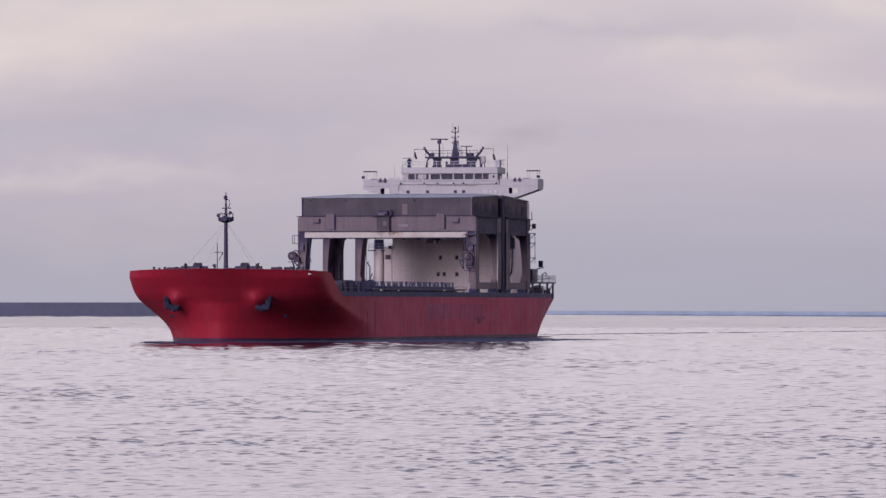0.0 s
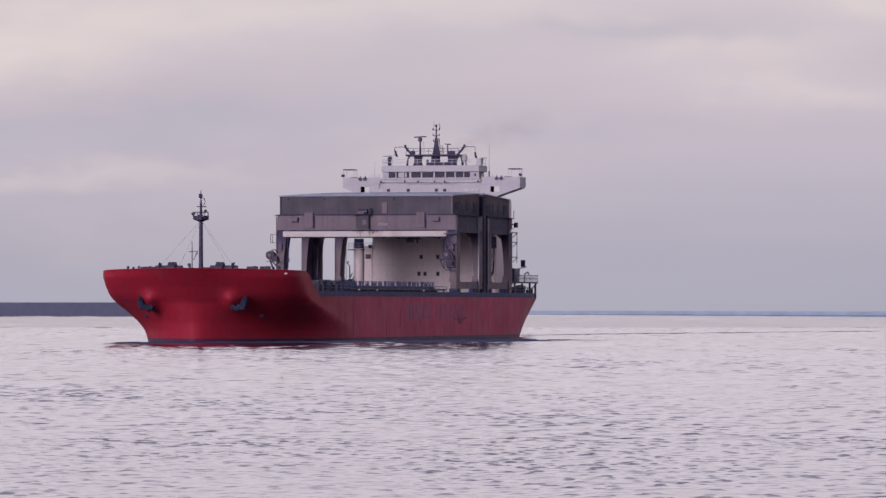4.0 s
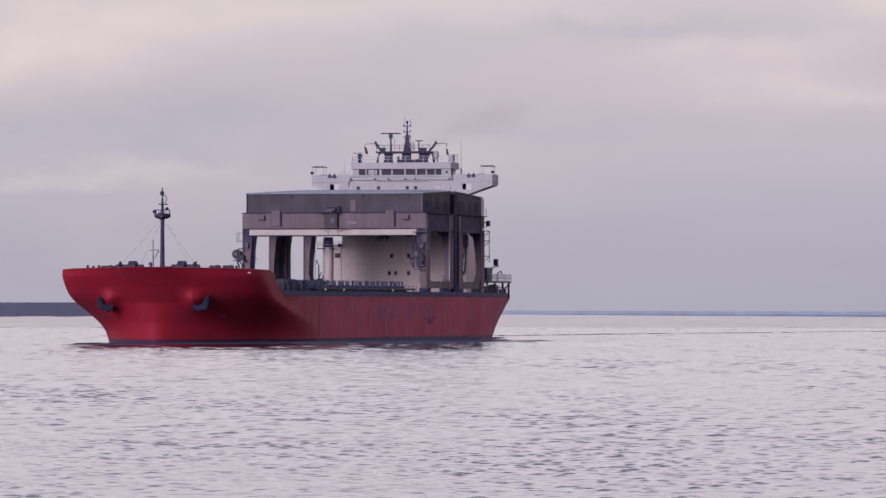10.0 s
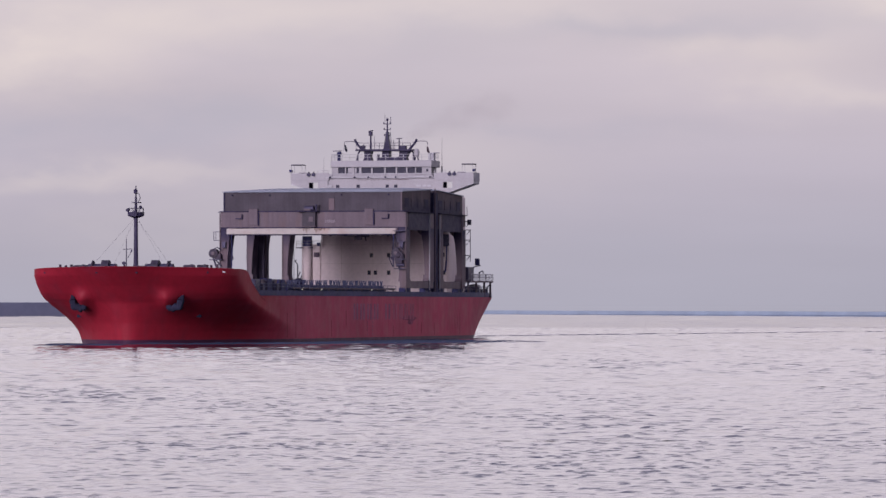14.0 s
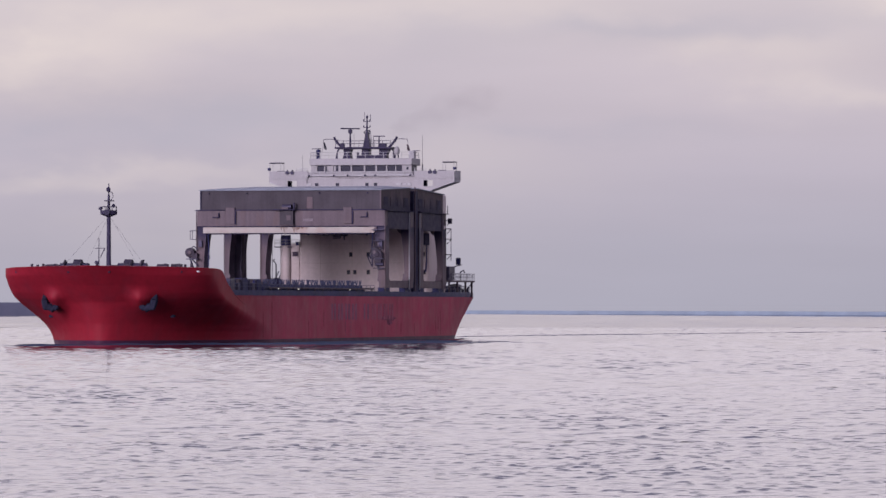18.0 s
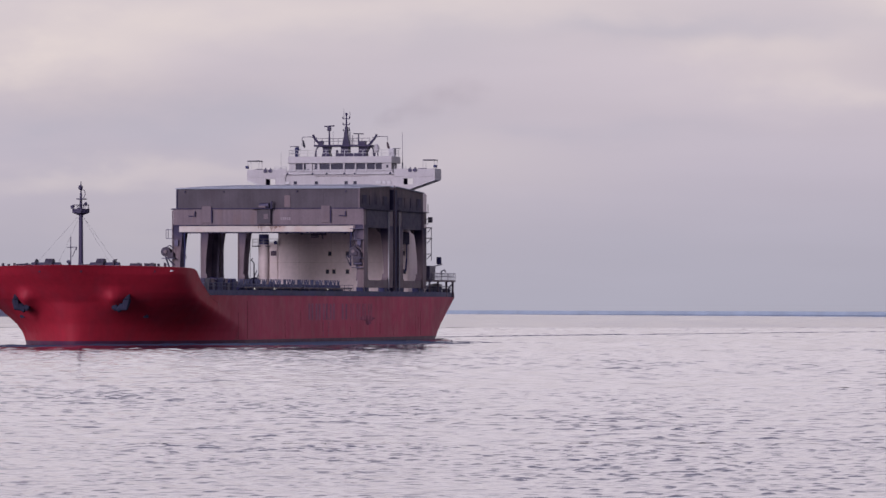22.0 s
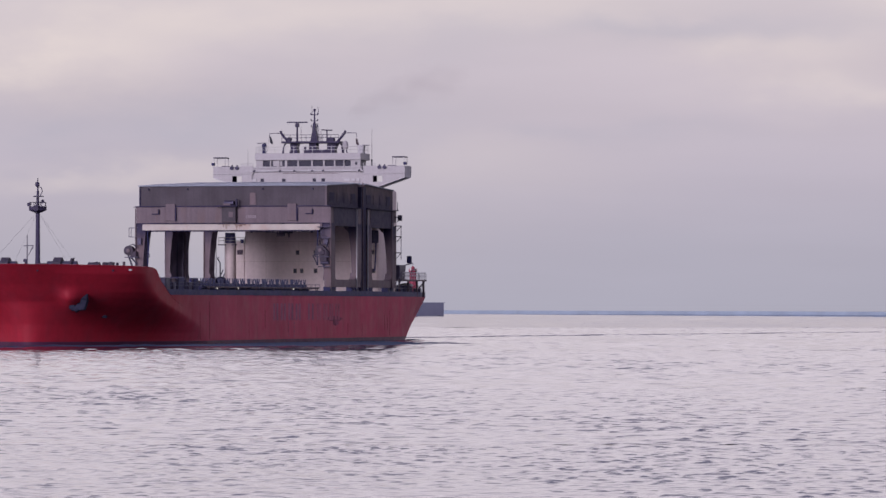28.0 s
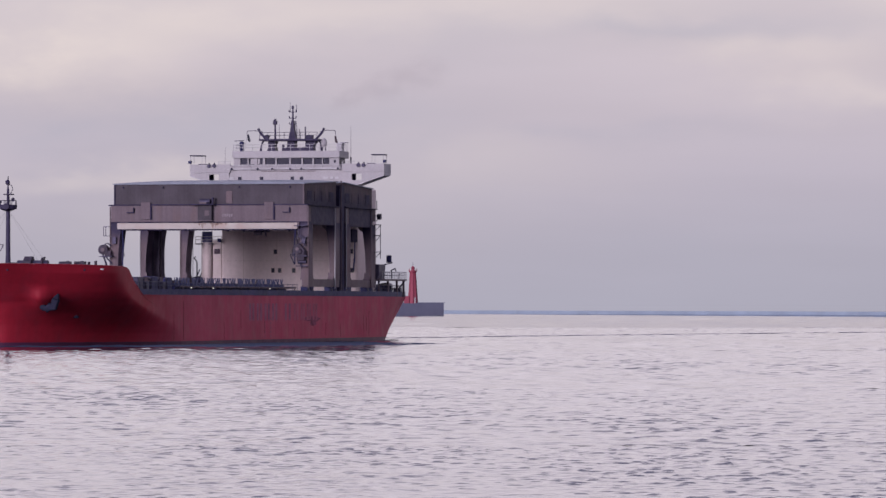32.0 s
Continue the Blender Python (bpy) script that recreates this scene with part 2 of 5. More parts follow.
def sea_height(x, y, long, short, steep, sharp, tall, seed):
    h = np.zeros_like(x)
    for kx, ky, a, ph in wave_set(40, long, short, steep, seed, -1.52, 0.7 if long > 10 else 0.27):
        h += a * np.sin(kx * x + ky * y + ph)
    if long > 10:
        return h
    # gusts: patches of rougher and smoother water
    g = 0.95 + 0.09 * np.sin(x * 0.31 + 0.031 * y + 1.0) * np.sin(y * 0.043 - 0.09 * x) + 0.07 * np.sin(y * 0.021 + x * 0.057 + 2.0)
    h = h * g
    # sparse sharp ripples, each with a steep little face
    v = np.zeros_like(x)
    for kx, ky, a, ph in wave_set(48, 0.50 * sharp, 0.25 * sharp, 1.0, seed + 40, -1.55, 0.19):
        v += np.sin(kx * x + ky * y + ph) * math.sqrt(2.0 / 48)
    h += tall * g * np.exp(2.0 * (np.clip(v, -4, 2.6) - 1.8 + 1.0 * (g - 0.95)))
    # longer, low waves
    for kx, ky, a, ph in wave_set(14, long * 4, long * 1.3, steep * 0.3, seed + 20, -1.3, 0.6):
        h += a * np.sin(kx * x + ky * y + ph)
    return h


def build_water():
    """One sheet: finely waved where the harbour lies before the quay, flat far out and behind."""
    verts, faces, base = [], [], 0
    for n, (y0, y1, half, across, along, long, short, steep, sharp, tall) in enumerate(ZONES):
        nx, ny = int(2 * half / across), int((y1 - y0) / along)
        gx, gy = np.meshgrid(np.linspace(-half, half, nx + 1), np.linspace(y0, y1, ny + 1))
        gz = sea_height(gx, gy, long, short, steep, sharp, tall, n)
        verts.append(np.stack([gx.ravel(), gy.ravel(), gz.ravel()], 1))
        i = (np.arange(ny)[:, None] * (nx + 1) + np.arange(nx)[None, :]).ravel() + base
        faces.append(np.stack([i, i + 1, i + nx + 2, i + nx + 1], 1))
        base += (nx + 1) * (ny + 1)
    flat = []
    for y0, y1, half, *_ in ZONES:
        flat += [(-1600, -half, y0, y1, 0), (half, 1600, y0, y1, 0), (-half, half, y0, y1, -0.8)]
    flat += [(-1600, 1600, -400, 156, 0)]
    for x0, x1, y0, y1, z in flat:
        verts.append(np.array([(x0, y0, z), (x1, y0, z), (x1, y1, z), (x0, y1, z)], float))
        faces.append(np.array([[base, base + 1, base + 2, base + 3]]))
        base += 4
    v, f = np.concatenate(verts), np.concatenate(faces)
    me = bpy.data.meshes.new("water")
    me.vertices.add(len(v))
    me.vertices.foreach_set("co", v.ravel())
    me.loops.add(len(f) * 4)
    me.loops.foreach_set("vertex_index", f.ravel().astype(np.int32))
    me.polygons.add(len(f))
    me.polygons.foreach_set("loop_start", np.arange(len(f), dtype=np.int32) * 4)
    me.polygons.foreach_set("use_smooth", np.ones(len(f), dtype=bool))
    me.update(calc_edges=True)
    me.materials.append(WATER)
    ob = new("water", me)
    return tagged(ob, "calm grey-pink harbour water with small dark wind ripples", "water", kind="structure")


def ridgelet(bm, x, y, start, end, tall, phase, steep=0.62):
    """A short ripple across the line of sight (ship space): steep towards the quay, flat behind."""
    n = max(3, int((end - start) / 1.2))
    rows = []
    for k in range(n + 1):
        d = lerp(start, end, k / n)
        taper = min(1.0, 4.0 * k / n + 0.3) * (1 - k / n) ** 0.6
        h = max(0.0, tall * taper * (0.75 + 0.25 * math.sin(d * 0.8 + phase) + 0.2 * math.sin(d * 2.1 + phase * 3)))
        wob = 0.5 * math.sin(d * 0.35 + phase)
        px, py = x - 0.237 * d + 0.97 * wob, y + 0.97 * d + 0.237 * wob
        rows.append([bm.verts.new((px + 0.97 * e, py + 0.237 * e, z)) for e, z in ((-3.0 * tall, -0.2), (0.0, h), (h / steep, 0.0), (h / steep + 0.1, -0.2))])
    for a, b in zip(rows, rows[1:]):
        for k in range(3):
            bm.faces.new((a[k], b[k], b[k + 1], a[k + 1]))
    return bm


def build_wake():
    """Ripples beside the ship, raised for the hull's dark reflection, and two thin trains of them astern (ship space).
    """
    w = new("wake")
    rnd = random.Random(11)
    bm = bmesh.new()
    for y0, length, tall in ((-6.0, 660, 0.19), (-15.0, 600, 0.11)):
        d = 0.0
        while d < length:
            y = y0 + 0.1 * d + 0.00025 * d * d + 0.9 * math.sin(d * 0.045 + y0)
            ridgelet(bm, -86 - d, y, -2.2, 2.2, tall * (1.0 - 0.5 * d / length) * rnd.uniform(0.8, 1.15), rnd.uniform(0, 6))
            d += rnd.uniform(3.0, 5.0)
    tagged(part("wake_ripple", bm, WATER, w), kind="stuff")
    # ripples along the port side and round the bow, steep to give the hull's dark reflection
    x = 93.0
    while x > -86:
        u = min((abs(shell(k / 200, 0.0)[0] - x), k / 200) for k in range(601))[1]
        y = shell(u, 0.0)[1]
        amount = max(0.0, min(1.0, (x + 40) / 60))
        part("reflection_ripple", ridgelet(bmesh.new(), x, y, 0.0, rnd.uniform(14, 36) * (0.12 + 0.88 * amount), rnd.uniform(0.22, 0.36) * (0.45 + 0.55 * amount), rnd.uniform(0, 6)), WATER, w)
        x -= rnd.uniform(2.2, 4.2)
    for k in range(7):
        part("bow_ripple", ridgelet(bmesh.new(), 90.0 + 5 * k, -8.0 + 1.2 * k, rnd.uniform(-4, 0), rnd.uniform(6, 14), rnd.uniform(0.14, 0.26), rnd.uniform(0, 6)), WATER, w)
    return tagged(w, "low dark wake ripples behind the ship, relief for its dark reflection beside it", "wake")


def build_breakwater():
    base = new("breakwater")
    Y = 3450.0
    part("wall", boxes((-410, 0.5, Y, Y + 12, -2, 7.7)), CONCRETE, base)
    part("parapet", boxes((-410, 1.0, Y + 5, Y + 11, 7.7, 8.2)), CONCRETE, base)
    part("footing", boxes((-410, -2.8, Y - 4, Y, -2, 0.8)), CONCRETE, base, "dark wet concrete footing at the waterline")
    for k in range(9):
        part("joint", boxes((-400 + k * 45, -399.8 + k * 45, Y - 0.15, Y, 1.0, 7.6)), CONCRETE, base)
    tagged(base, "long low blue-grey concrete breakwater on the water", "breakwater", kind="structure")


def build_coast():
    """A low shore that slants away to the left, with a darker foot that thickens where it comes nearer."""
    shore = new("distant_shore")
    ends = [(-30 + k * 20, 4680 - k * 109, 2.9 + 0.05 * math.sin(k * 1.9) - 0.004 * k) for k in range(23)]
    for name, mat, near, top in (("bank", COAST, 0, lambda k, z: z), ("foot", SHOREFOOT, -2, lambda k, z: 0.25 + 0.05 * k + 0.06 * math.sin(k * 2.3))):
        bm = bmesh.new()
        rows = []
        for k, (x, y, z) in enumerate(ends):
            h = top(k, z)
            rows.append([bm.verts.new(p) for p in ((x, y + near, -2), (x, y + near, h), (x + 3, y + near + 16, h), (x + 3, y + near + 16, -2))])
        for p, q in zip(rows, rows[1:]):
            for k in range(4):
                bm.faces.new((p[k], q[k], q[(k + 1) % 4], p[(k + 1) % 4]))
        bm.faces.new(rows[0][::-1])
        bm.faces.new(rows[-1])
        part(name, bm, mat, shore)
    tagged(shore, "hazy blue strip of distant low shore on the horizon", "shore", kind="structure")


def build_clouds():
    """A far curved sheet of thin cloud that drifts with the wind: pale and dark banks, clear between."""
    R, scale_px = 4870.0, 10161.0 / 4870.0
    m = bpy.data.materials.new("thin_evening_cloud")
    m.use_nodes = True
    nt = m.node_tree
    nt.nodes.clear()
    N, L = nt.nodes.new, nt.links.new
    co, sep = N("ShaderNodeTexCoord"), N("ShaderNodeSeparateXYZ")
    nz, mp = N("ShaderNodeTexNoise"), N("ShaderNodeMapping")
    mp.inputs["Scale"].default_value = (0.010, 0.010, 0.022)
    L(co.outputs["Object"], mp.inputs[0])
    L(mp.outputs[0], nz.inputs["Vector"])
    nz.inputs["Scale"].default_value, nz.inputs["Detail"].default_value = 1.0, 6
    warp = N("ShaderNodeVectorMath")
    warp.operation = "MULTIPLY_ADD"
    L(nz.outputs["Color"], warp.inputs[0])
    warp.inputs[1].default_value = (190, 0, 60)
    L(co.outputs["Object"], warp.inputs[2])
    L(warp.outputs[0], sep.inputs[0])

    def math_node(op, a, b):
        k = N("ShaderNodeMath")
        k.operation = op
        for slot, v in ((0, a), (1, b)):
            if isinstance(v, (int, float)):
                k.inputs[slot].default_value = v
            else:
                L(v, k.inputs[slot])
        return k.outputs[0]

    def bank(cx, cz, rx, rz, amount):
        dx = math_node("DIVIDE", math_node("SUBTRACT", sep.outputs["X"], cx + 95), rx)
        dz = math_node("DIVIDE", math_node("SUBTRACT", sep.outputs["Z"], cz + 30), rz)
        r2 = math_node("ADD", math_node("MULTIPLY", dx, dx), math_node("MULTIPLY", dz, dz))
        return math_node("MULTIPLY", math_node("POWER", 2.718, math_node("MULTIPLY", r2, -1.0)), amount)

    def total(rows):
        t = None
        for cx, cy, rx, ry, amount in rows:
            b = bank((cx - 784) / scale_px, (544 - cy) / scale_px + EYE_Z, rx / scale_px, ry / scale_px, amount)
            t = b if t is None else math_node("ADD", t, b)
        return math_node("MULTIPLY", t, math_node("MULTIPLY", nz.outputs["Fac"], 2.4))

    pale = total(((50, 95, 190, 60, 0.55), (330, 20, 300, 55, 0.38), (120, 308, 300, 20, 0.26), (820, 5, 260, 45, 0.30), (1290, 95, 170, 45, 0.34), (1430, 168, 190, 30, 0.36), (1540, 15, 150, 40, 0.36),
                  (760, 300, 220, 60, 0.14), (300, 395, 340, 70, 0.12)))
    dark = total(((150, 232, 340, 48, 0.30), (560, 205, 200, 60, 0.16), (1050, 232, 170, 22, 0.16), (1130, 45, 330, 28, 0.26), (1250, 440, 520, 110, 0.16), (620, 90, 260, 50, 0.14)))
    tr, e1, e2 = N("ShaderNodeBsdfTransparent"), N("ShaderNodeEmission"), N("ShaderNodeEmission")
    e1.inputs["Color"].default_value = (0.79, 0.69, 0.665, 1)
    e2.inputs["Color"].default_value = (0.43, 0.425, 0.52, 1)
    m1, m2, out = N("ShaderNodeMixShader"), N("ShaderNodeMixShader"), N("ShaderNodeOutputMaterial")
    L(pale, m1.inputs[0])
    L(tr.outputs[0], m1.inputs[1])
    L(e1.outputs[0], m1.inputs[2])
    L(dark, m2.inputs[0])
    L(m1.outputs[0], m2.inputs[1])
    L(e2.outputs[0], m2.inputs[2])
    L(m2.outputs[0], out.inputs[0])
    bm = bmesh.new()
    cols = []
    for k in range(41):
        a = radians(-8 + 16 * k / 40)
        cols.append([bm.verts.new((R * math.sin(a), R * math.cos(a), z)) for z in (6, 60, 140, 240, 380)])
    for a, b in zip(cols, cols[1:]):
        for k in range(4):
            bm.faces.new((a[k], b[k], b[k + 1], a[k + 1]))
    ob = part("cloud_backdrop", bm, m)
    ob.visible_shadow = False
    return tagged(ob, "thin pink and grey evening cloud drifting over the sea", "cloud", kind="structure")


def build_lighthouse():
    base = new("lighthouse")
    base.location = (-18.1, 3457, 7.7)
    part("tower", lathe(bmesh.new(), [(2.95, -0.2), (2.7, 1.7), (1.72, 17.4), (1.85, 18.0)], 8), LIGHTRED, base)
    for k in range(8):
        a = 2 * math.pi * k / 8
        part("tower_rib", tubes([((2.9 * math.cos(a), 2.9 * math.sin(a), 0), (1.77 * math.cos(a), 1.77 * math.sin(a), 17.6), 0.19)], 5), LIGHTRED, base)
    part("gallery", lathe(bmesh.new(), [(1.8, 18.0), (2.5, 19.2), (2.5, 19.7)], 12), LIGHTRED, base)
    for k in range(10):
        a = 2 * math.pi * k / 10
        part("gallery_post", tubes([((2.4 * math.cos(a), 2.4 * math.sin(a), 19.7), (2.4 * math.cos(a), 2.4 * math.sin(a), 20.8), 0.14)], 5), LIGHTRED, base)
    part("lantern", lathe(bmesh.new(), [(1.05, 19.7), (1.05, 21.4), (1.3, 21.5), (0.2, 22.5)], 12), LIGHTRED, base)
    part("rod", tubes([((0, 0, 22.4), (0, 0, 24.4), 0.12)]), MAST, base)
    part("doorway", boxes((0.9, 1.6, -2.85, -2.5, 0, 3.6)), WHITE, base)
    part("annex", boxes((-5.5, -2.3, -2.6, 2.6, -0.3, 4.3)), LIGHTRED, base)
    tagged(base, "tapered red lighthouse standing on the breakwater head", "lighthouse")


# ---- the ship ----
# ship space: x forward, y to port, z up from the waterline
BEAM = 15.5
STERN_X = -55.0


def lerp(a, b, k):
    return a + (b - a) * k


def table(rows, z):
    if z <= rows[0][0]:
        return rows[0][1]
    for (z0, a), (z1, b) in zip(rows, rows[1:]):
        if z <= z1:
            return lerp(a, b, (z - z0) / (z1 - z0))
    return rows[-1][1]


def stem_x(z):
    return table([(-4, 88.0), (0, 88.6), (3, 88.9), (6, 90.0), (8.5, 92.3), (11.4, 95.5)], z)


def entrance(z):
    return table([(-4, 44), (0, 41.5), (0.9, 40.2), (1.8, 38), (2.65, 34.5), (3.5, 30), (4.2, 26), (5, 21.5), (5.7, 17.2), (6.56, 13.8),
                  (7.4, 12.2), (8.6, 11.4), (9.9, 11.6), (10.9, 13.2)], z)


def sheer(x):
    """Height of the shell's upper edge along the ship."""
    return table([(74.0, 7.05), (74.9, 7.3), (75.8, 7.95), (76.8, 8.85), (77.8, 9.75), (78.8, 10.4), (79.8, 10.7), (81.5, 10.82), (85.0, 10.88), (89, 11.0), (96, 11.2)], x)


def transom_x(z):
    return lerp(-84.5, -92.0, max(0, min(1, z / 7.05)))


def transom_b(z):
    return lerp(10.2, 12.2, max(0, min(1, z / 7.05)))


def shell(u, z):
    """Point of the port shell: u 0..1 bow entrance, 1..2 straight side, 2..3 run to the transom."""
    if u <= 1:
        k = math.sqrt((u * u + 0.12 * u) / 1.12)
        y = BEAM * (1 - (1 - k) ** 2.5)
        # smooth swelling that houses the anchor
        swell = 2.3 * math.exp(-((y - 6.5) / 1.25) ** 2 - ((z - 6.15) / 1.3) ** 2)
        return stem_x(z) - u * entrance(z) + swell, y, z
    x1 = stem_x(z) - entrance(z)
    if u <= 2:
        return lerp(x1, STERN_X, u - 1), BEAM, z
    q = u - 2
    return lerp(STERN_X, transom_x(z), q), lerp(BEAM, transom_b(z), q ** 1.8), z


US = [(k / 40) ** 1.5 for k in range(41)] + [1 + k / 90 for k in range(1, 31)] + [1.35, 1.5, 1.65, 1.8, 1.9, 2.0] + [2 + k / 8 for k in range(1, 9)]


def top_at(u):
    z = 11.2
    for _ in range(14):
        z = lerp(z, sheer(shell(u, z)[0]), 0.5)
    return z


def shell_mesh(z0, z1, rows):
    """Both sides of the shell between two heights (z1 None: up to the sheer)."""
    bm = bmesh.new()
    ends = []
    for side in (1, -1):
        cols = []
        for u in US:
            zt = top_at(u) if z1 is None else z1
            cols.append([bm.verts.new((x, side * y, z)) for x, y, z in [shell(u, lerp(z0, zt, k / rows)) for k in range(rows + 1)]])
        for a, b in zip(cols, cols[1:]):
            for k in range(rows):
                bm.faces.new((a[k], b[k], b[k + 1], a[k + 1]))
        ends.append(cols[-1])
    for k in range(rows):
        bm.faces.new((ends[0][k], ends[1][k], ends[1][k + 1], ends[0][k + 1]))
    bmesh.ops.remove_doubles(bm, verts=bm.verts, dist=0.001)
    return bm


POST_MESHES = {}


def railing(parent, pts, h=1.1, step=1.6, r=0.045, material=None, label=""):
    """A pipe railing along a line of deck points; each post is a piece of its own."""
    material = material or STEEL
    rail = None
    for a, b in zip(pts, pts[1:]):
        a, b = Vector(a), Vector(b)
        for k in (1.0, 0.55):
            up = Vector((0, 0, h * k))
            ob = part("railing" if rail is None else "rail", tube(bmesh.new(), a + up, b + up, r, n=5), material, parent if rail is None else rail, label if rail is None else "")
            rail = rail or ob
    key = (h, r, material.name)
    if key not in POST_MESHES:
        me = bpy.data.meshes.new("rail_post")
        pb = tubes([((0, 0, 0), (0, 0, h), r)], 5)
        pb.to_mesh(me)
        pb.free()
        me.materials.append(material)
        POST_MESHES[key] = me
    for a, b in zip(pts, pts[1:]):
        a, b = Vector(a), Vector(b)
        n = max(1, int((b - a).length / step))
        for k in range(n + 1):
            ob = new("post", POST_MESHES[key])
            ob.parent = rail
            ob.location = a.lerp(b, k / n)
    return rail


def repeat(name, mesh_ob, places, parent):
    """More pieces on the mesh of one that stands already."""
    for p in places:
        ob = new(name, mesh_ob.data)
        ob.parent = parent
        ob.location = p
    return mesh_ob


def build_hull():
    ship = new("cargo_ship")
    tagged(ship, "red open-hatch cargo ship with two parked gantry cranes, under way", "ship")
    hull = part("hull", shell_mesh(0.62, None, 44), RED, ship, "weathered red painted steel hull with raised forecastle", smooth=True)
    part("boot_topping", shell_mesh(-3.0, 0.62, 6), BOOT, ship, "dark boot topping along the waterline", smooth=True)
    # thickness of the forecastle bulwark: an inner skin
    bm = bmesh.new()
    for side in (1, -1):
        cols = []
        for u in US:
            zt = top_at(u)
            if zt < 7.3:
                continue
            x, y, _ = shell(u, zt)
            x2, y2, _ = shell(u, zt - 1.1)
            cols.append([bm.verts.new(c) for c in ((x, side * y, zt), (x - 0.25, side * max(0, y - 0.3), zt + 0.05), (x2 - 0.4, side * max(0, y2 - 0.5), zt - 1.2))])
        for a, b in zip(cols, cols[1:]):
            for k in range(2):
                bm.faces.new((a[k], b[k], b[k + 1], a[k + 1]))
    part("bulwark_cap", bm, RED, ship)
    # decks
    edge = [shell(u, 6.5)[:2] for u in US if shell(u, 6.5)[0] < 79]
    part("main_deck", slab(bmesh.new(), [(x, y - 0.4) for x, y in edge] + [(x, -y + 0.4) for x, y in edge[::-1]], "z", 6.5, 7.0), DECKRED, ship)
    edge = [shell(u, 9.5)[:2] for u in US if u > 0.05 and shell(u, 9.5)[0] > 80.2]
    part("forecastle_deck", slab(bmesh.new(), [(x - 0.4, y - 0.5) for x, y in edge] + [(x - 0.4, -y + 0.5) for x, y in edge[::-1]], "z", 9.5, 9.9), DECKRED, ship)
    part("forecastle_bulkhead", boxes((79.6, 80.0, -14.6, 14.6, 7.0, 9.9)), NAVY, ship)
    # dark bulwark strake above the red shell
    bm = bmesh.new()
    pts = [shell(u, 7.05) for u in US if shell(u, 7.05)[0] < 74.6]
    for side in (1, -1):
        rows = []
        for x, y, _ in pts:
            rows.append([bm.verts.new((x, side * (y - d), z)) for d, z in ((0.06, 7.0), (0.06, 7.85), (0.36, 7.85), (0.36, 7.0))])
        for a, b in zip(rows, rows[1:]):
            for k in range(4):
                bm.faces.new((a[k], b[k], b[(k + 1) % 4], a[(k + 1) % 4]))
    part("bulwark", bm, NAVY, ship, "dark navy bulwark along the main deck")
    part("rubbing_strake", boxes((-54.5, 72, 15.5, 15.56, 6.95, 7.05)), RED, ship)
    # worn lettering on the side, as plain bars
    x = 17.6
    for k, w in enumerate((3.2, 3.4, 3.2, 3.4, 0, 4.2, 3.0, 2.6, 2.6, 3.0)):
        if w:
            for dx, ww in ((0, 1.15), (w * 0.55, 1.15)):
                part("letter_bar", boxes((x - dx - ww, x - dx, 15.505, 15.515, 3.4, 5.9)), BARS if k < 6 else BARS_FAINT, hull)
        x -= (w or 1.9) + 1.0
    # tug marks, rust runs and draught marks
    rnd = random.Random(7)
    for x0, x1, z0, z1 in ((-24.5, -13.0, 3.1, 4.1), (-21.5, -17.0, 2.5, 3.3)):
        n = 12
        pts = [((x0 + x1) / 2 + (x1 - x0) / 2 * math.cos(a) * rnd.uniform(0.7, 1.1), (z0 + z1) / 2 + (z1 - z0) / 2 * math.sin(a) * rnd.uniform(0.7, 1.1))
               for a in [2 * math.pi * k / n for k in range(n)]]
        part("tug_mark", slab(bmesh.new(), pts, "y", 15.504, 15.512), SMEAR, hull)
    for xr, z0, z1, w in ((52.1, 0.7, 6.3, 0.30), (-54.0, 0.7, 4.8, 0.3), (-27.0, 1.0, 3.0, 0.25), (-36.0, 0.7, 2.8, 0.22), (-50.5, 1.6, 4.2, 0.2), (-52.5, 1.6, 3.8, 0.2),
                          (22.0, 2.2, 5.0, 0.2), (-16.0, 3.6, 5.9, 0.2), (9.0, 1.5, 3.4, 0.18), (31.0, 0.7, 3.4, 0.18), (57.0, 0.7, 4.6, 0.22), (-8.0, 0.7, 2.4, 0.2)):
        part("rust_run", slab(bmesh.new(), [(xr, z0), (xr + w, z0 + 0.2), (xr + w * 0.9, z1), (xr + w * 0.1, z1 - 0.2)], "y", 15.503, 15.509), SCUFF, hull)
    for k in range(5):
        part("draught_mark", boxes((5.2, 5.7, 15.505, 15.512, 0.95 + k * 0.62, 1.25 + k * 0.62)), BARS, hull)
        part("draught_mark", boxes((8.6, 9.0, 15.505, 15.512, 0.95 + k * 0.62, 1.2 + k * 0.62)), BARS, hull)
    return ship, hull


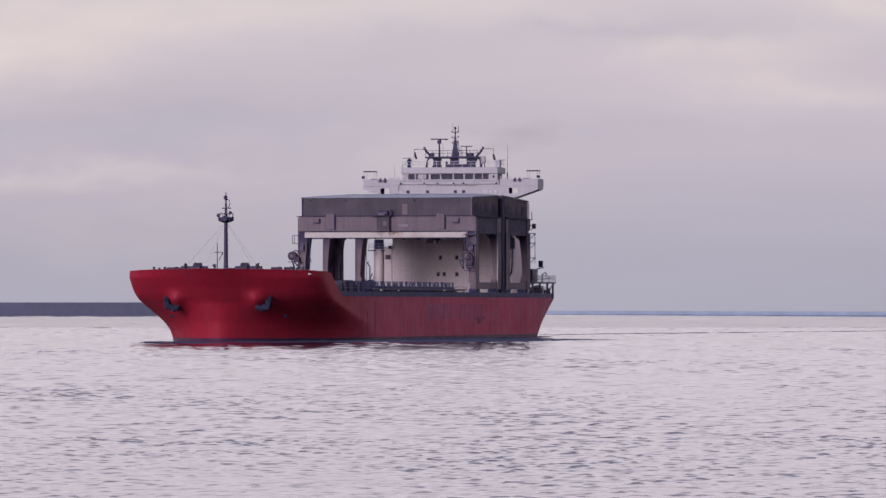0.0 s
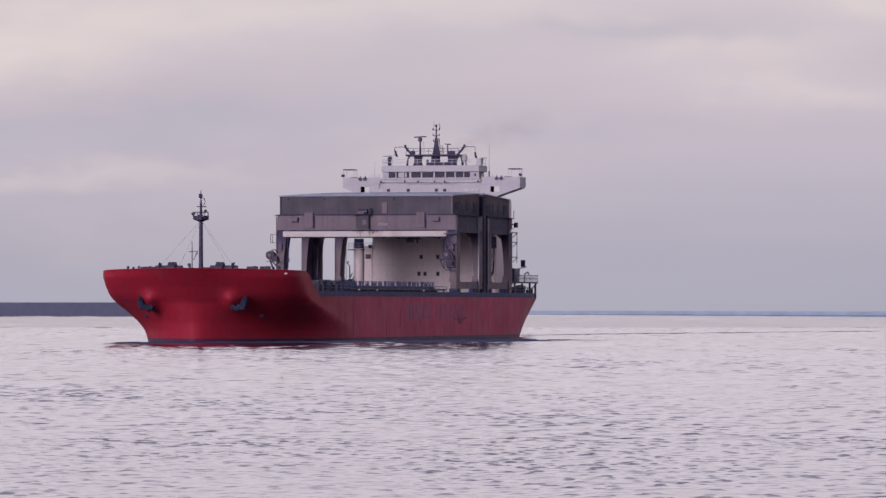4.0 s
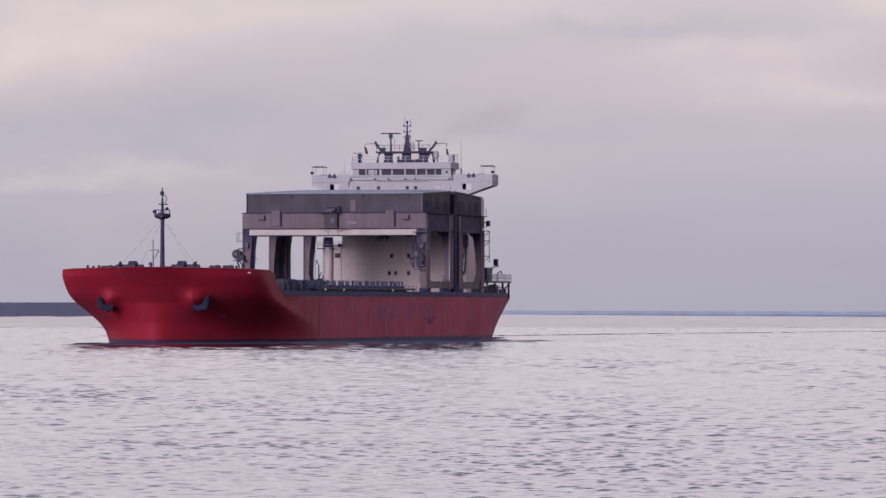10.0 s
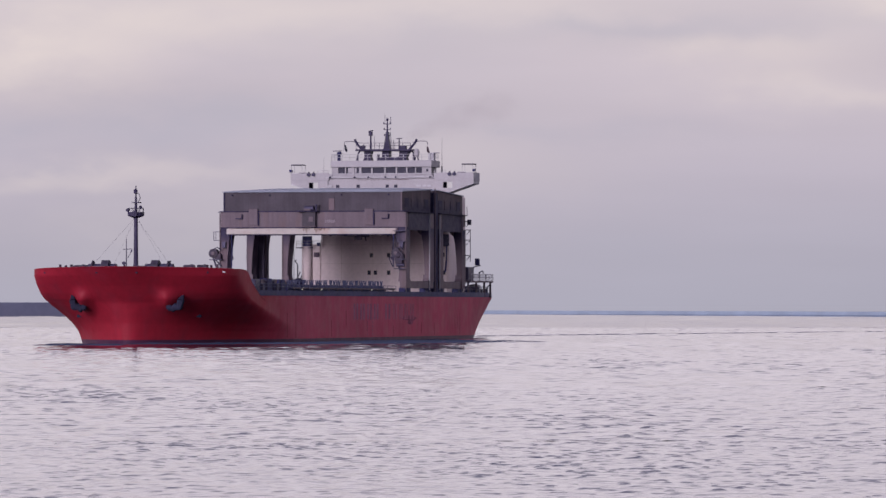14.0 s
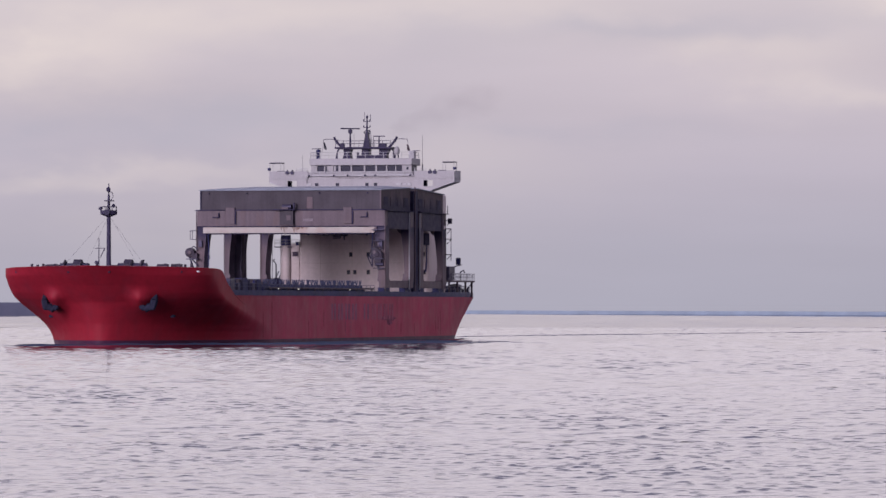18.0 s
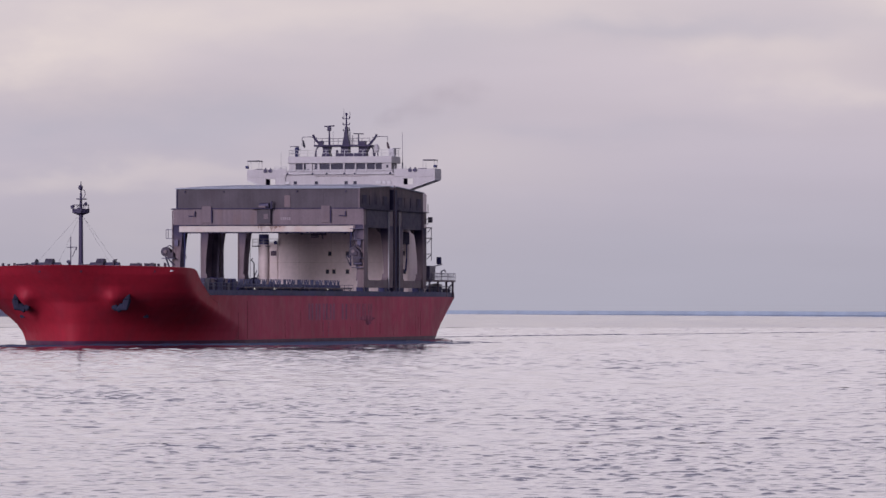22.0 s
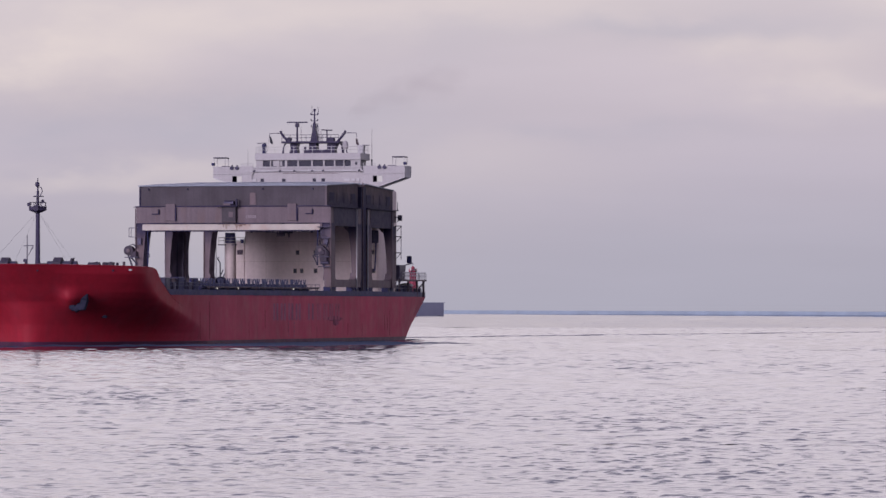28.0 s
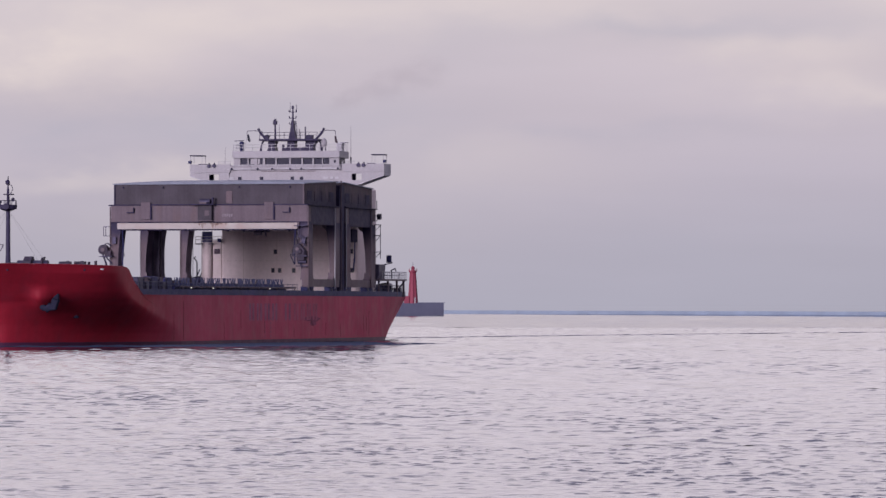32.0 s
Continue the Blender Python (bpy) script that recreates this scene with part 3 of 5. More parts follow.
def build_bow_fittings(ship, hull):
    for side in (1, -1):
        # anchor housed against the outer face of the swelling
        def face(y, z):
            return min((abs(shell(u, z)[1] - y), shell(u, z)[0]) for u in [k / 400 for k in range(300)])[1]
        xa = face(7.5, 6.1)
        a = part("anchor", tubes([((xa - 0.6, side * 6.9, 7.1), (xa + 0.45, side * 7.2, 5.2), 0.2, 0.26), ((xa + 0.35, side * 6.3, 5.15), (xa + 0.35, side * 8.1, 5.25), 0.34, 0.34)], 10), ANCHOR, ship,
                 "black stockless anchor housed in the bow")
        for ya, yt, zt in ((6.45, 6.15, 7.0), (7.85, 8.35, 7.2)):
            bm = bmesh.new()
            tube(bm, (xa + 0.4, side * ya, 5.1), (xa + 0.2, side * (ya + yt) / 2, 6.3), 0.45, 0.56, 6)
            tube(bm, (xa + 0.2, side * (ya + yt) / 2, 6.3), (xa - 0.2, side * yt, zt), 0.56, 0.12, 6)
            part("fluke", bm, ANCHOR, a)
        part("crown_shoulder", tubes([((xa + 0.3, side * 6.7, 5.0), (xa + 0.2, side * 7.8, 5.6), 0.5, 0.42)], 8), ANCHOR, a)
        part("hawse_pipe", tubes([((xa - 0.5, side * 7.2, 6.8), (xa + 0.15, side * 7.4, 6.5), 0.62, 0.7)], 14), ANCHOR, ship)
        xm = face(8.9, 4.1)
        part("recess_mark", slab(bmesh.new(), [(side * 8.5, 4.3), (side * 8.7, 3.9), (side * 9.3, 3.85), (side * 9.4, 4.15), (side * 9.0, 4.4)], "x", xm - 0.6, xm + 0.05), ANCHOR, hull)
        for yy in (3.0, 12.2):
            xc = face(yy, 10.35)
            part("chock", tubes([((xc - 0.3, side * yy, 10.35), (xc + 0.03, side * yy, 10.35), 0.16)], 10), ANCHOR, ship)
    # pale plate painted for the daylight through the port fairlead
    part("fairlead_daylight", boxes((87.6, 88.1, 14.2, 14.55, 10.3, 10.5)), GREYWHITE, ship)
    # windlasses, winches and small deck gear standing above the bulwark
    for side in (1, -1):
        w = part("windlass", tubes([((86.5, side * 2.2, 11.1), (86.5, side * 6.4, 11.1), 0.55)], 12), STEEL, ship, "dark grey anchor windlass on the forecastle")
        part("gear_case", slab(bmesh.new(), [(84.9, 9.9), (87.9, 9.9), (87.6, 11.5), (86.8, 12.15), (86.2, 12.1), (85.2, 11.2)], "y", side * 3.2, side * 4.3), MOTOR, w)
        part("brake_lever", tubes([((86.5, side * 4.9, 10.6), (86.1, side * 5.9, 12.1), 0.09)]), MOTOR, w)
        part("drum_flange", tubes([((86.5, side * 5.6, 11.1), (86.5, side * 5.8, 11.1), 0.95)], 14), MOTOR, w)
        part("foot", boxes((85.6, 87.4, side * 2.4 - 0.2, side * 2.4 + 0.2, 9.9, 10.7)), MOTOR, w)
        part("foot", boxes((85.6, 87.4, side * 6.2 - 0.2, side * 6.2 + 0.2, 9.9, 10.7)), MOTOR, w)
        m = part("mooring_winch", tubes([((84.5, side * 7.4, 11.0), (84.5, side * 9.0, 11.0), 0.5)], 12), MOTOR, ship)
        part("winch_bed", boxes((83.8, 85.2, side * 8.2 - 1.0, side * 8.2 + 1.0, 9.9, 10.6)), MOTOR, m)
        rope = part("rope_coil", lathe(bmesh.new(), [(0.7, 10.4), (0.95, 10.7), (0.9, 11.1), (0.6, 11.35)], 12, 87.0, side * 7.6 if side < 0 else 1.6), MOTOR, ship)
        for k, yy in enumerate((7.6, 8.2, 9.6, 10.1, 11.0, 11.9)):
            b = part("bollard", tubes([((83.4 - 0.15 * k, side * yy, 9.9), (83.4 - 0.15 * k, side * yy, 11.45 + 0.12 * (k % 2)), 0.17, 0.2)], 8), MOTOR, ship)
        part("vent", tubes([((82.5, side * 2.2, 9.9), (82.5, side * 2.2, 11.9), 0.16), ((82.5, side * 2.2, 11.75), (82.9, side * 2.2, 11.75), 0.26)], 8), STEEL, ship)
    part("deck_locker", boxes((82.0, 83.2, 9.0, 10.4, 9.9, 11.5)), MOTOR, ship)
    part("jackstaff", tubes([((88.8, 0, 9.9), (88.8, 0, 15.2), 0.09, 0.05), ((88.8, -0.5, 13.7), (88.8, 0.9, 13.75), 0.05), ((88.8, 0.85, 13.7), (88.8, 0.2, 12.4), 0.045),
                             ((88.8, 0.85, 13.7), (88.8, 0.75, 13.3), 0.06)], 6), MAST, ship)
    # foremast with look-out basket, lights and stays
    fm = part("foremast", tubes([((84, 0, 9.9), (84, 0, 12.2), 0.42, 0.33), ((84, 0, 12.2), (84, 0, 18.6), 0.33, 0.27), ((84, 0, 18.6), (84, 0, 21.3), 0.24, 0.16),
                                 ((84, 0, 21.3), (84, 0, 23.0), 0.11, 0.06)], 12), MAST, ship, "dark steel foremast with lamp basket and wire stays")
    part("basket", lathe(bmesh.new(), [(0.3, 18.25), (0.95, 18.5), (1.2, 18.6), (1.22, 19.15), (1.14, 19.15), (0.3, 18.95)], 16, 84, 0), MAST, fm)
    part("basket_rail", tubes([((84 + 1.15 * math.cos(a), 1.15 * math.sin(a), 19.7), (84 + 1.15 * math.cos(b), 1.15 * math.sin(b), 19.7), 0.045)
                               for a, b in [(k * math.pi / 6, (k + 1) * math.pi / 6) for k in range(12)]], 5), MAST, fm)
    bp = part("basket_post", tubes([((0, 0, 0), (0, 0, 0.7), 0.04)], 5), MAST, fm)
    bp.location = (85.15, 0, 19.02)
    repeat("basket_post", bp, [(84 + 1.15 * math.cos(k * math.pi / 4), 1.15 * math.sin(k * math.pi / 4), 19.02) for k in range(1, 8)], fm)
    part("floodlight", tubes([((84.6, 0.9, 19.9), (85.0, 1.0, 19.8), 0.22, 0.26)], 10), STEEL, fm)
    part("floodlight", tubes([((84.6, -0.9, 19.5), (85.0, -1.0, 19.4), 0.22, 0.26)], 10), STEEL, fm)
    part("fog_horn", tubes([((84.4, 0.1, 18.9), (85.3, 0.1, 18.9), 0.16, 0.42)], 12), MAST, fm)
    part("upper_step", boxes((83.7, 85.0, -0.35, 0.75, 20.45, 20.6)), MAST, fm)
    part("lamp_hoop", tubes([((84.3, 0.45, 20.6), (84.3, 0.75, 21.2), 0.05), ((84.3, 0.75, 21.2), (84.3, 0.6, 21.75), 0.05), ((84.3, 0.6, 21.75), (84.1, 0.1, 21.85), 0.05)], 6), MAST, fm)
    part("masthead_light", lathe(bmesh.new(), [(0.12, 21.8), (0.3, 21.95), (0.3, 22.35), (0.1, 22.5)], 12, 84.2, 0), MAST, fm)
    for k in range(14):
        part("rung", tubes([((83.6, -0.22, 12.2 + k * 0.45), (83.6, 0.22, 12.2 + k * 0.45), 0.03)], 4), MAST, fm)
    for x, y in ((88.5, 6.5), (88.5, -6.5), (80.4, 5.2), (80.4, -5.2)):
        part("stay_wire", tubes([((84, 0, 18.5), (x, y, 10.0), 0.012)], 4), STEEL, fm)


def leg_inner(z, wide):
    """Inner face of a leg, broad at the head and slimmer below."""
    return 15.5 - wide - table([(9.5, 0.10), (11.0, -0.05), (13.5, 0.05), (16.0, 0.30), (17.6, 0.55), (18.3, 0.75)], z)


def gantry_leg(bm, xa, xb, side, wide, skin=None):
    """Tapered box leg, or the skin that carries its inboard face's shade as colour."""
    zs = [9.5, 10.2, 11.0, 12.2, 13.5, 15, 16, 17, 17.6, 18.3]
    inner = [(leg_inner(z, wide), z) for z in zs]
    if skin:
        pts = [(y - skin, z) for y, z in inner] + [(y + 0.02, z) for y, z in inner[::-1]]
    else:
        pts = inner + [(15.5, 18.3), (15.5, 9.5)]
    slab(bm, [(side * y, z) for y, z in pts], "x", xa, xb)
    return bm


def build_gantry(ship, x0, x1, front):
    """One travelling gantry: girders, canopy, four legs on two sills with their wheel bogies."""
    g = part("gantry_crane", boxes((x0 - 2.2, x0, -15.45, 15.45, 18.3, 20.85)), GANTRY, ship, "grey-mauve travelling gantry crane with enclosed brown-grey canopy")
    part("rear_girder", boxes((x1, x1 + 2.2, -15.45, 15.45, 18.3 if front else 18.9, 20.85)), GANTRY, g)
    part("girder_flange", boxes((x0 - 0.05, x0 + 0.18, -15.6, 15.6, 20.8, 20.95)), DARKSTEEL, g)
    part("girder_flange", boxes((x0 - 0.05, x0 + 0.15, -15.4, 15.4, 18.2, 18.32)), DARKSTEEL, g)
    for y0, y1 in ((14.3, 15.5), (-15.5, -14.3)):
        part("side_girder", boxes((x1 + 2.2, x0 - 2.2, y0, y1, 17.9, 20.87)), DARKTOP, g, "dark side girder")
    # canopy: clad walls, corner trims, sloping roof
    hi, lo = (24.75, 24.1) if front else (24.1, 24.75)
    part("canopy_wall", boxes((x0 - 0.35, x0 - 0.15, -14.9, 14.9, 20.9, lo - 0.02)), CANOPY, g)
    part("canopy_wall", boxes((x1 + 0.1, x1 + 0.3, -14.9, 14.9, 20.9, hi - 0.02)), CANOPY, g)
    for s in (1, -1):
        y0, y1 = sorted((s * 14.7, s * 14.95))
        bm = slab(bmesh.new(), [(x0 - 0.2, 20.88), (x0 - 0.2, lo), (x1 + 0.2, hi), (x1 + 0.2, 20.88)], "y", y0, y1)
        part("canopy_wall", bm, HOODSIDE, g)
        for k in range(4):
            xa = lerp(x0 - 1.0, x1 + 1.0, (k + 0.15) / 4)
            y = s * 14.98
            part("side_panel", boxes((xa - 2.7, xa, *sorted((s * 14.95, s * 15.0)), 21.5, 23.0)), HOODSIDE if k in (1, 2) else DARKSTEEL, g)
        part("side_walkway", boxes((x1, x0, *sorted((s * 15.0, s * 15.9)), 20.75, 20.87)), DARKSTEEL, g)
    bm = bmesh.new()
    rows = []
    for x, z in ((x0 + 0.15, lo), (x1 - 0.15, hi)):
        rows.append([bm.verts.new((x, y, z + dz)) for y, dz in ((-15.15, -0.12), (-15.15, 0.03), (-11.0, 0.28), (11.0, 0.28), (15.15, 0.03), (15.15, -0.12))])
    for k in range(6):
        bm.faces.new((rows[0][k], rows[1][k], rows[1][(k + 1) % 6], rows[0][(k + 1) % 6]))
    bm.faces.new(rows[0])
    bm.faces.new(rows[1][::-1])
    part("canopy_roof", bm, ROOFING, g, "blue-grey sloping canopy roof")
    rib = part("cladding_rib", boxes((0, 0.008, -0.03, 0.03, 20.95, lo - 0.06)), CANOPY, g)
    rib.location = (x0 - 0.15, -14.4, 0)
    repeat("cladding_rib", rib, [(x0 - 0.15, -14.4 + k * 0.9, 0) for k in range(1, 33)], g)
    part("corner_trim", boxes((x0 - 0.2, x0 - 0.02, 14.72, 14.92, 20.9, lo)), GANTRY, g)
    part("corner_trim", boxes((x0 - 0.2, x0 - 0.02, -15.0, -14.8, 20.9, lo)), DARKSTEEL, g)
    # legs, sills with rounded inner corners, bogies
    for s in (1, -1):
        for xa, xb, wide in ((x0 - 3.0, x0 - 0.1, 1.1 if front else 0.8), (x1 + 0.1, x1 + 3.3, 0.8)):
            part("leg", gantry_leg(bmesh.new(), xa, xb, s, wide), DARKTOP, g)
            # thin skin holding the shade of the inboard face as colour
            part("leg_shade_skin", gantry_leg(bmesh.new(), xa + 0.05, xb - 0.05, s, wide, 0.02), SHADETONE, g, "thin skin with the shade of the leg's inner face in its colour")
            part("head_bracket", slab(bmesh.new(), [(s * 13.3, 18.2), (s * 14.2, 18.2), (s * 14.2, 17.2), (s * 13.8, 17.5)], "x", xb, xb + 0.25), GANTRY, g)
        y0, y1 = sorted((s * 14.5, s * 15.45))
        arc = [(x0 - 3.0 - 1.1 * (1 - math.cos(a)), 10.7 - 1.1 * math.sin(a)) for a in [k / 6 * math.pi / 2 for k in range(7)]]
        arc2 = [(x0 + x1 + 0.3 - x, z) for x, z in arc[::-1]]
        part("sill", slab(bmesh.new(), [(x0 - 0.2, 8.45), (x0 - 0.2, 10.2), (x0 - 3.0, 10.2)] + arc + arc2 + [(x1 + 3.3, 10.2), (x1 + 0.2, 10.2), (x1 + 0.2, 8.45)], "y", y0, y1), GANTRY, g)
        for xa in (x0 - 1.6, x0 - 3.8, x1 + 1.6, x1 + 3.8):
            part("bogie", boxes((xa - 0.9, xa + 0.9, *sorted((s * 14.2, s * 15.2)), 7.75, 8.5)), NAVY, g)
            part("wheel", tubes([((xa, s * 14.3, 7.75), (xa, s * 15.3, 7.75), 0.42)], 14), STEEL, g)
        for xx in (x0 - 0.02, x1 + 3.35):
            part("drain_pipe", tubes([((xx, s * 15.58, 8.2), (xx, s * 15.58, 20.6), 0.10)], 8), GREYWHITE if front != (xx > x0 - 1) else GANTRY, g)
        part("leg_ladder", tubes([((x1 - 0.1, s * 15.0, 9.0), (x1 - 0.1, s * 15.0, 20.0), 0.05), ((x1 - 0.1, s * 14.5, 9.0), (x1 - 0.1, s * 14.5, 20.0), 0.05)], 5), STEEL, g)
    part("crane_trolley", boxes((x1 + 4, x0 - 4, -3.5, 4.0, 18.2, 19.2)), DARKSTEEL, g)
    part("hoist_drum", tubes([(((x0 + x1) / 2, -2.5, 19.0), ((x0 + x1) / 2, 3.0, 19.0), 0.9)], 14), NAVY, g)
    if front:
        part("runway_beam", boxes((x0 - 0.6, x0 + 0.25, -14.4, 13.9, 17.2, 18.12)), STRIP, g, "cream runway beam with rust stains")
        # rust runs below the machinery box
        rnd = random.Random(5)
        for k in range(16):
            y = rnd.gauss(-0.3, 1.5)
            wd, z0 = rnd.uniform(0.08, 0.3), 18.1 - min(0.85, abs(rnd.gauss(0.35, 0.25)))
            part("rust_run", slab(bmesh.new(), [(y - wd, 18.1), (y - wd * 0.7, lerp(18.1, z0, 0.6)), (y - wd * 0.1, z0), (y + wd * 0.2, z0), (y + wd * 0.6, lerp(18.1, z0, 0.4)), (y + wd, 18.1)], "x", x0 + 0.25, x0 + 0.254 + 0.001 * (k % 4)), BEAMRUST, g)
        lug = part("runway_lug", slab(bmesh.new(), [(0, 17.2), (0.12, 16.98), (0.4, 16.98), (0.52, 17.2)], "x", x0 - 0.5, x0 + 0.2), DARKSTEEL, g)
        lug.location = (0, -14.3, 0)
        repeat("runway_lug", lug, [(0, -14.3 + k * 0.6, 0) for k in range(1, 47)], g)
        for ya, yb in ((-10.7, -9.2), (8.75, 10.15)):
            part("tie_plate", bevelled(boxes((x0, x0 + 0.22, ya, yb, 18.65, 21.3)), 0.05), GANTRY, g)
            part("tie_plate_edge", boxes((x0, x0 + 0.26, yb + 0.05, yb + 0.2, 18.6, 20.7)), DARKSTEEL, g)
        for ya in (-12.9, 11.6):
            part("bracket", boxes((x0, x0 + 0.3, ya, ya + 1.15, 19.65, 19.8)), DARKSTEEL, g)
            part("bracket", boxes((x0, x0 + 0.3, ya + 1.0, ya + 1.15, 19.8, 20.45)), DARKSTEEL, g)
        part("machinery_platform", boxes((x0 - 0.2, x0 + 1.1, -2.6, 1.0, 20.82, 20.98)), DARKSTEEL, g)
        part("winch_motor", tubes([((x0 + 0.4, -1.2, 21.4), (x0 + 0.4, 0.3, 21.4), 0.38)], 12), STEEL, g)
        part("winch_motor", bevelled(boxes((x0 + 0.05, x0 + 0.8, -1.3, -0.2, 20.98, 21.3)), 0.04), GANTRY, g)
        part("hook_block", tubes([((x0 + 0.6, 0.75, 20.98), (x0 + 0.6, 0.75, 22.0), 0.14, 0.2)], 8), STEEL, g)
        part("control_box", bevelled(boxes((x0, x0 + 0.6, -1.6, 0.6, 18.5, 20.8)), 0.05), CANOPY, g, "rust-streaked machinery box on the girder")
        part("control_box_lip", boxes((x0, x0 + 0.8, -1.6, 0.7, 18.38, 18.5)), GANTRY, g)
        part("access_hatch", boxes((x0 + 0.6, x0 + 0.65, -0.5, 0.2, 19.2, 20.0)), GANTRY, g)
        part("louvre_panel", boxes((x0 - 0.15, x0 - 0.05, 2.7, 3.65, 21.1, 22.95)), GANTRY, g)
        for k in range(5):
            part("worn_mark", boxes((x0 + 0.004, x0 + 0.012, 2.1 + k * 0.34, 2.33 + k * 0.34, 19.05, 19.5)), FAINTMARK, g)
        for y in (-13.5, -7.2, 4.8, 12.7):
            part("canopy_lamp", tubes([((x0 - 0.15, y, 23.6), (x0 + 0.2, y, 23.5), 0.10)], 8), DARKSTEEL, g)
        # slung trolley and lamps under the girder
        t = part("slung_trolley", bevelled(boxes((x0 - 4.4, x0 - 3.0, 6.5, 8.4, 16.75, 17.25)), 0.06), MOTOR, g, "dark slung hoist trolley")
        part("trolley_motor", tubes([((x0 - 3.6, 6.1, 16.6), (x0 - 3.6, 7.3, 16.6), 0.3)], 10), MOTOR, t)
        part("trolley_hook", tubes([((x0 - 3.6, 7.9, 16.8), (x0 - 3.6, 8.0, 16.1), 0.16, 0.1)], 8), MOTOR, t)
        for y in (-7.6, 2.7, 5.2, 12.3):
            part("girder_lamp", tubes([((x0 - 1.2, y, 17.3), (x0 - 1.1, y, 16.85), 0.12, 0.2)], 8), MOTOR, g)
        part("hung_cable", tubes([((x0 - 1.0, 4.0 + k * 0.8, 17.2 - 0.35 * math.sin(math.pi * k / 6)), (x0 - 1.0, 4.8 + k * 0.8, 17.2 - 0.35 * math.sin(math.pi * (k + 1) / 6)), 0.05) for k in range(6)], 5), MOTOR, g)
        # cable reels, cages and landings on the front legs
        for s, yc in ((-1, -16.2), (1, 14.4)):
            part("cable_reel", tubes([((x0 - 0.6, yc - 0.35, 14.1), (x0 + 0.7, yc - 0.35, 14.1), 0.75, 0.75)], 16), MOTOR, g)
            part("reel_hub", tubes([((x0 + 0.7, yc - 0.35, 14.1), (x0 + 0.9, yc - 0.35, 14.1), 0.3)], 10), GANTRY, g)
            part("reel_drive", bevelled(boxes((x0 - 0.3, x0 + 0.6, yc - 0.1, yc + 0.9, 13.1, 14.0)), 0.08), MOTOR, g)
            part("cable_guide", tubes([((x0 + 0.4, yc - 0.9, 14.5), (x0 + 0.4, yc + 0.3, 15.1), 0.08), ((x0 + 0.4, yc + 0.3, 15.1), (x0 + 0.4, yc + 0.9, 14.6), 0.08)], 6), STEEL, g)
            part("reel_stand", tubes([((x0 + 0.1, yc + 0.2, 11.4), (x0 + 0.1, yc - 0.5, 13.4), 0.14), ((x0 + 0.1, yc + 0.9, 12.0), (x0 + 0.1, yc - 0.2, 13.2), 0.12)], 6), STEEL, g)
            part("landing", boxes((x0 - 0.2, x0 + 1.0, yc - 0.9, yc + 1.2, 13.0, 13.12)), STEEL, g)
            part("ladder_cage", tubes([((x0 + 0.3, yc, 16.2), (x0 + 0.3, yc, 17.6), 0.05), ((x0 + 0.3, yc - 0.35, 16.2), (x0 + 0.3, yc - 0.35, 17.6), 0.05),
                                       ((x0 + 0.3, yc - 0.35, 17.6), (x0 + 0.3, yc + 0.6, 17.6), 0.05), ((x0 + 0.3, yc - 0.35, 16.2), (x0 + 0.3, yc + 0.6, 16.2), 0.05)], 5), STEEL, g)
            part("junction_box", boxes((x0, x0 + 0.3, s * 14.9 - 0.3, s * 14.9 + 0.3, 15.0, 16.0)), STEEL, g)
            part("step_bracket", tubes([((x0 + 0.4, s * 13.7, 13.3), (x0 + 0.4, s * 13.2, 13.1), 0.06), ((x0 + 0.4, s * 13.2, 13.1), (x0 + 0.4, s * 13.3, 13.6), 0.06),
                                        ((x0 + 0.4, s * 13.3, 13.6), (x0 + 0.4, s * 13.8, 13.6), 0.06)], 5), STEEL, g)
            part("bent_guide", tubes([((x0 + 0.2, s * 13.6, 17.0), (x0 + 0.2, s * 13.45, 14.5), 0.09), ((x0 + 0.2, s * 13.45, 14.5), (x0 + 0.2, s * 13.55, 11.8), 0.09)], 6), NAVY, g)
        m = part("travel_motor", tubes([((x0 - 0.2, 14.45, 13.75), (x0 + 0.75, 14.45, 13.75), 0.72), ((x0 + 0.75, 14.45, 13.75), (x0 + 0.95, 14.45, 13.75), 0.45, 0.3)], 18), MOTOR, g, "greasy brown round travel motor")
        part("gear_case", bevelled(boxes((x0 - 0.2, x0 + 0.6, 13.95, 15.1, 12.35, 13.2)), 0.1), MOTOR, m)
        part("brake_drum", tubes([((x0 + 0.1, 14.0, 12.2), (x0 + 0.1, 15.3, 12.2), 0.3)], 12), STEEL, m)
        part("motor_cable", tubes([((x0 + 0.5, 14.9, 14.2), (x0 + 0.5, 15.3, 15.4), 0.07), ((x0 + 0.5, 14.2, 14.3), (x0 + 0.4, 13.9, 15.7), 0.06)], 5), ANCHOR, m)
        part("motor_arm", tubes([((x0 + 0.6, 13.7, 13.4), (x0 + 0.6, 12.9, 13.3), 0.08), ((x0 + 0.6, 12.9, 13.3), (x0 + 0.6, 13.6, 11.8), 0.08)], 6), STEEL, g)
        part("leg_landing", boxes((x0 - 0.2, x0 + 0.9, 13.6, 15.6, 15.9, 16.02)), STEEL, g)
        part("leg_landing", boxes((x0 - 0.2, x0 + 0.9, 13.8, 15.6, 11.5, 11.62)), STEEL, g)
        part("deck_landing", boxes((x0 - 0.2, x0 + 0.9, 13.6, 15.6, 17.6, 17.72)), STEEL, g)
    else:
        for z in (19.7, 18.3, 16.6, 14.0):
            part("side_fitting", boxes((x1 - 0.6, x1 + 0.9, 15.5, 16.3, z, z + 0.12)), STEEL, g)
            part("side_bracket", tubes([((x1 - 0.3, 15.5, z - 0.8), (x1 - 0.3, 16.2, z), 0.06)], 5), STEEL, g)
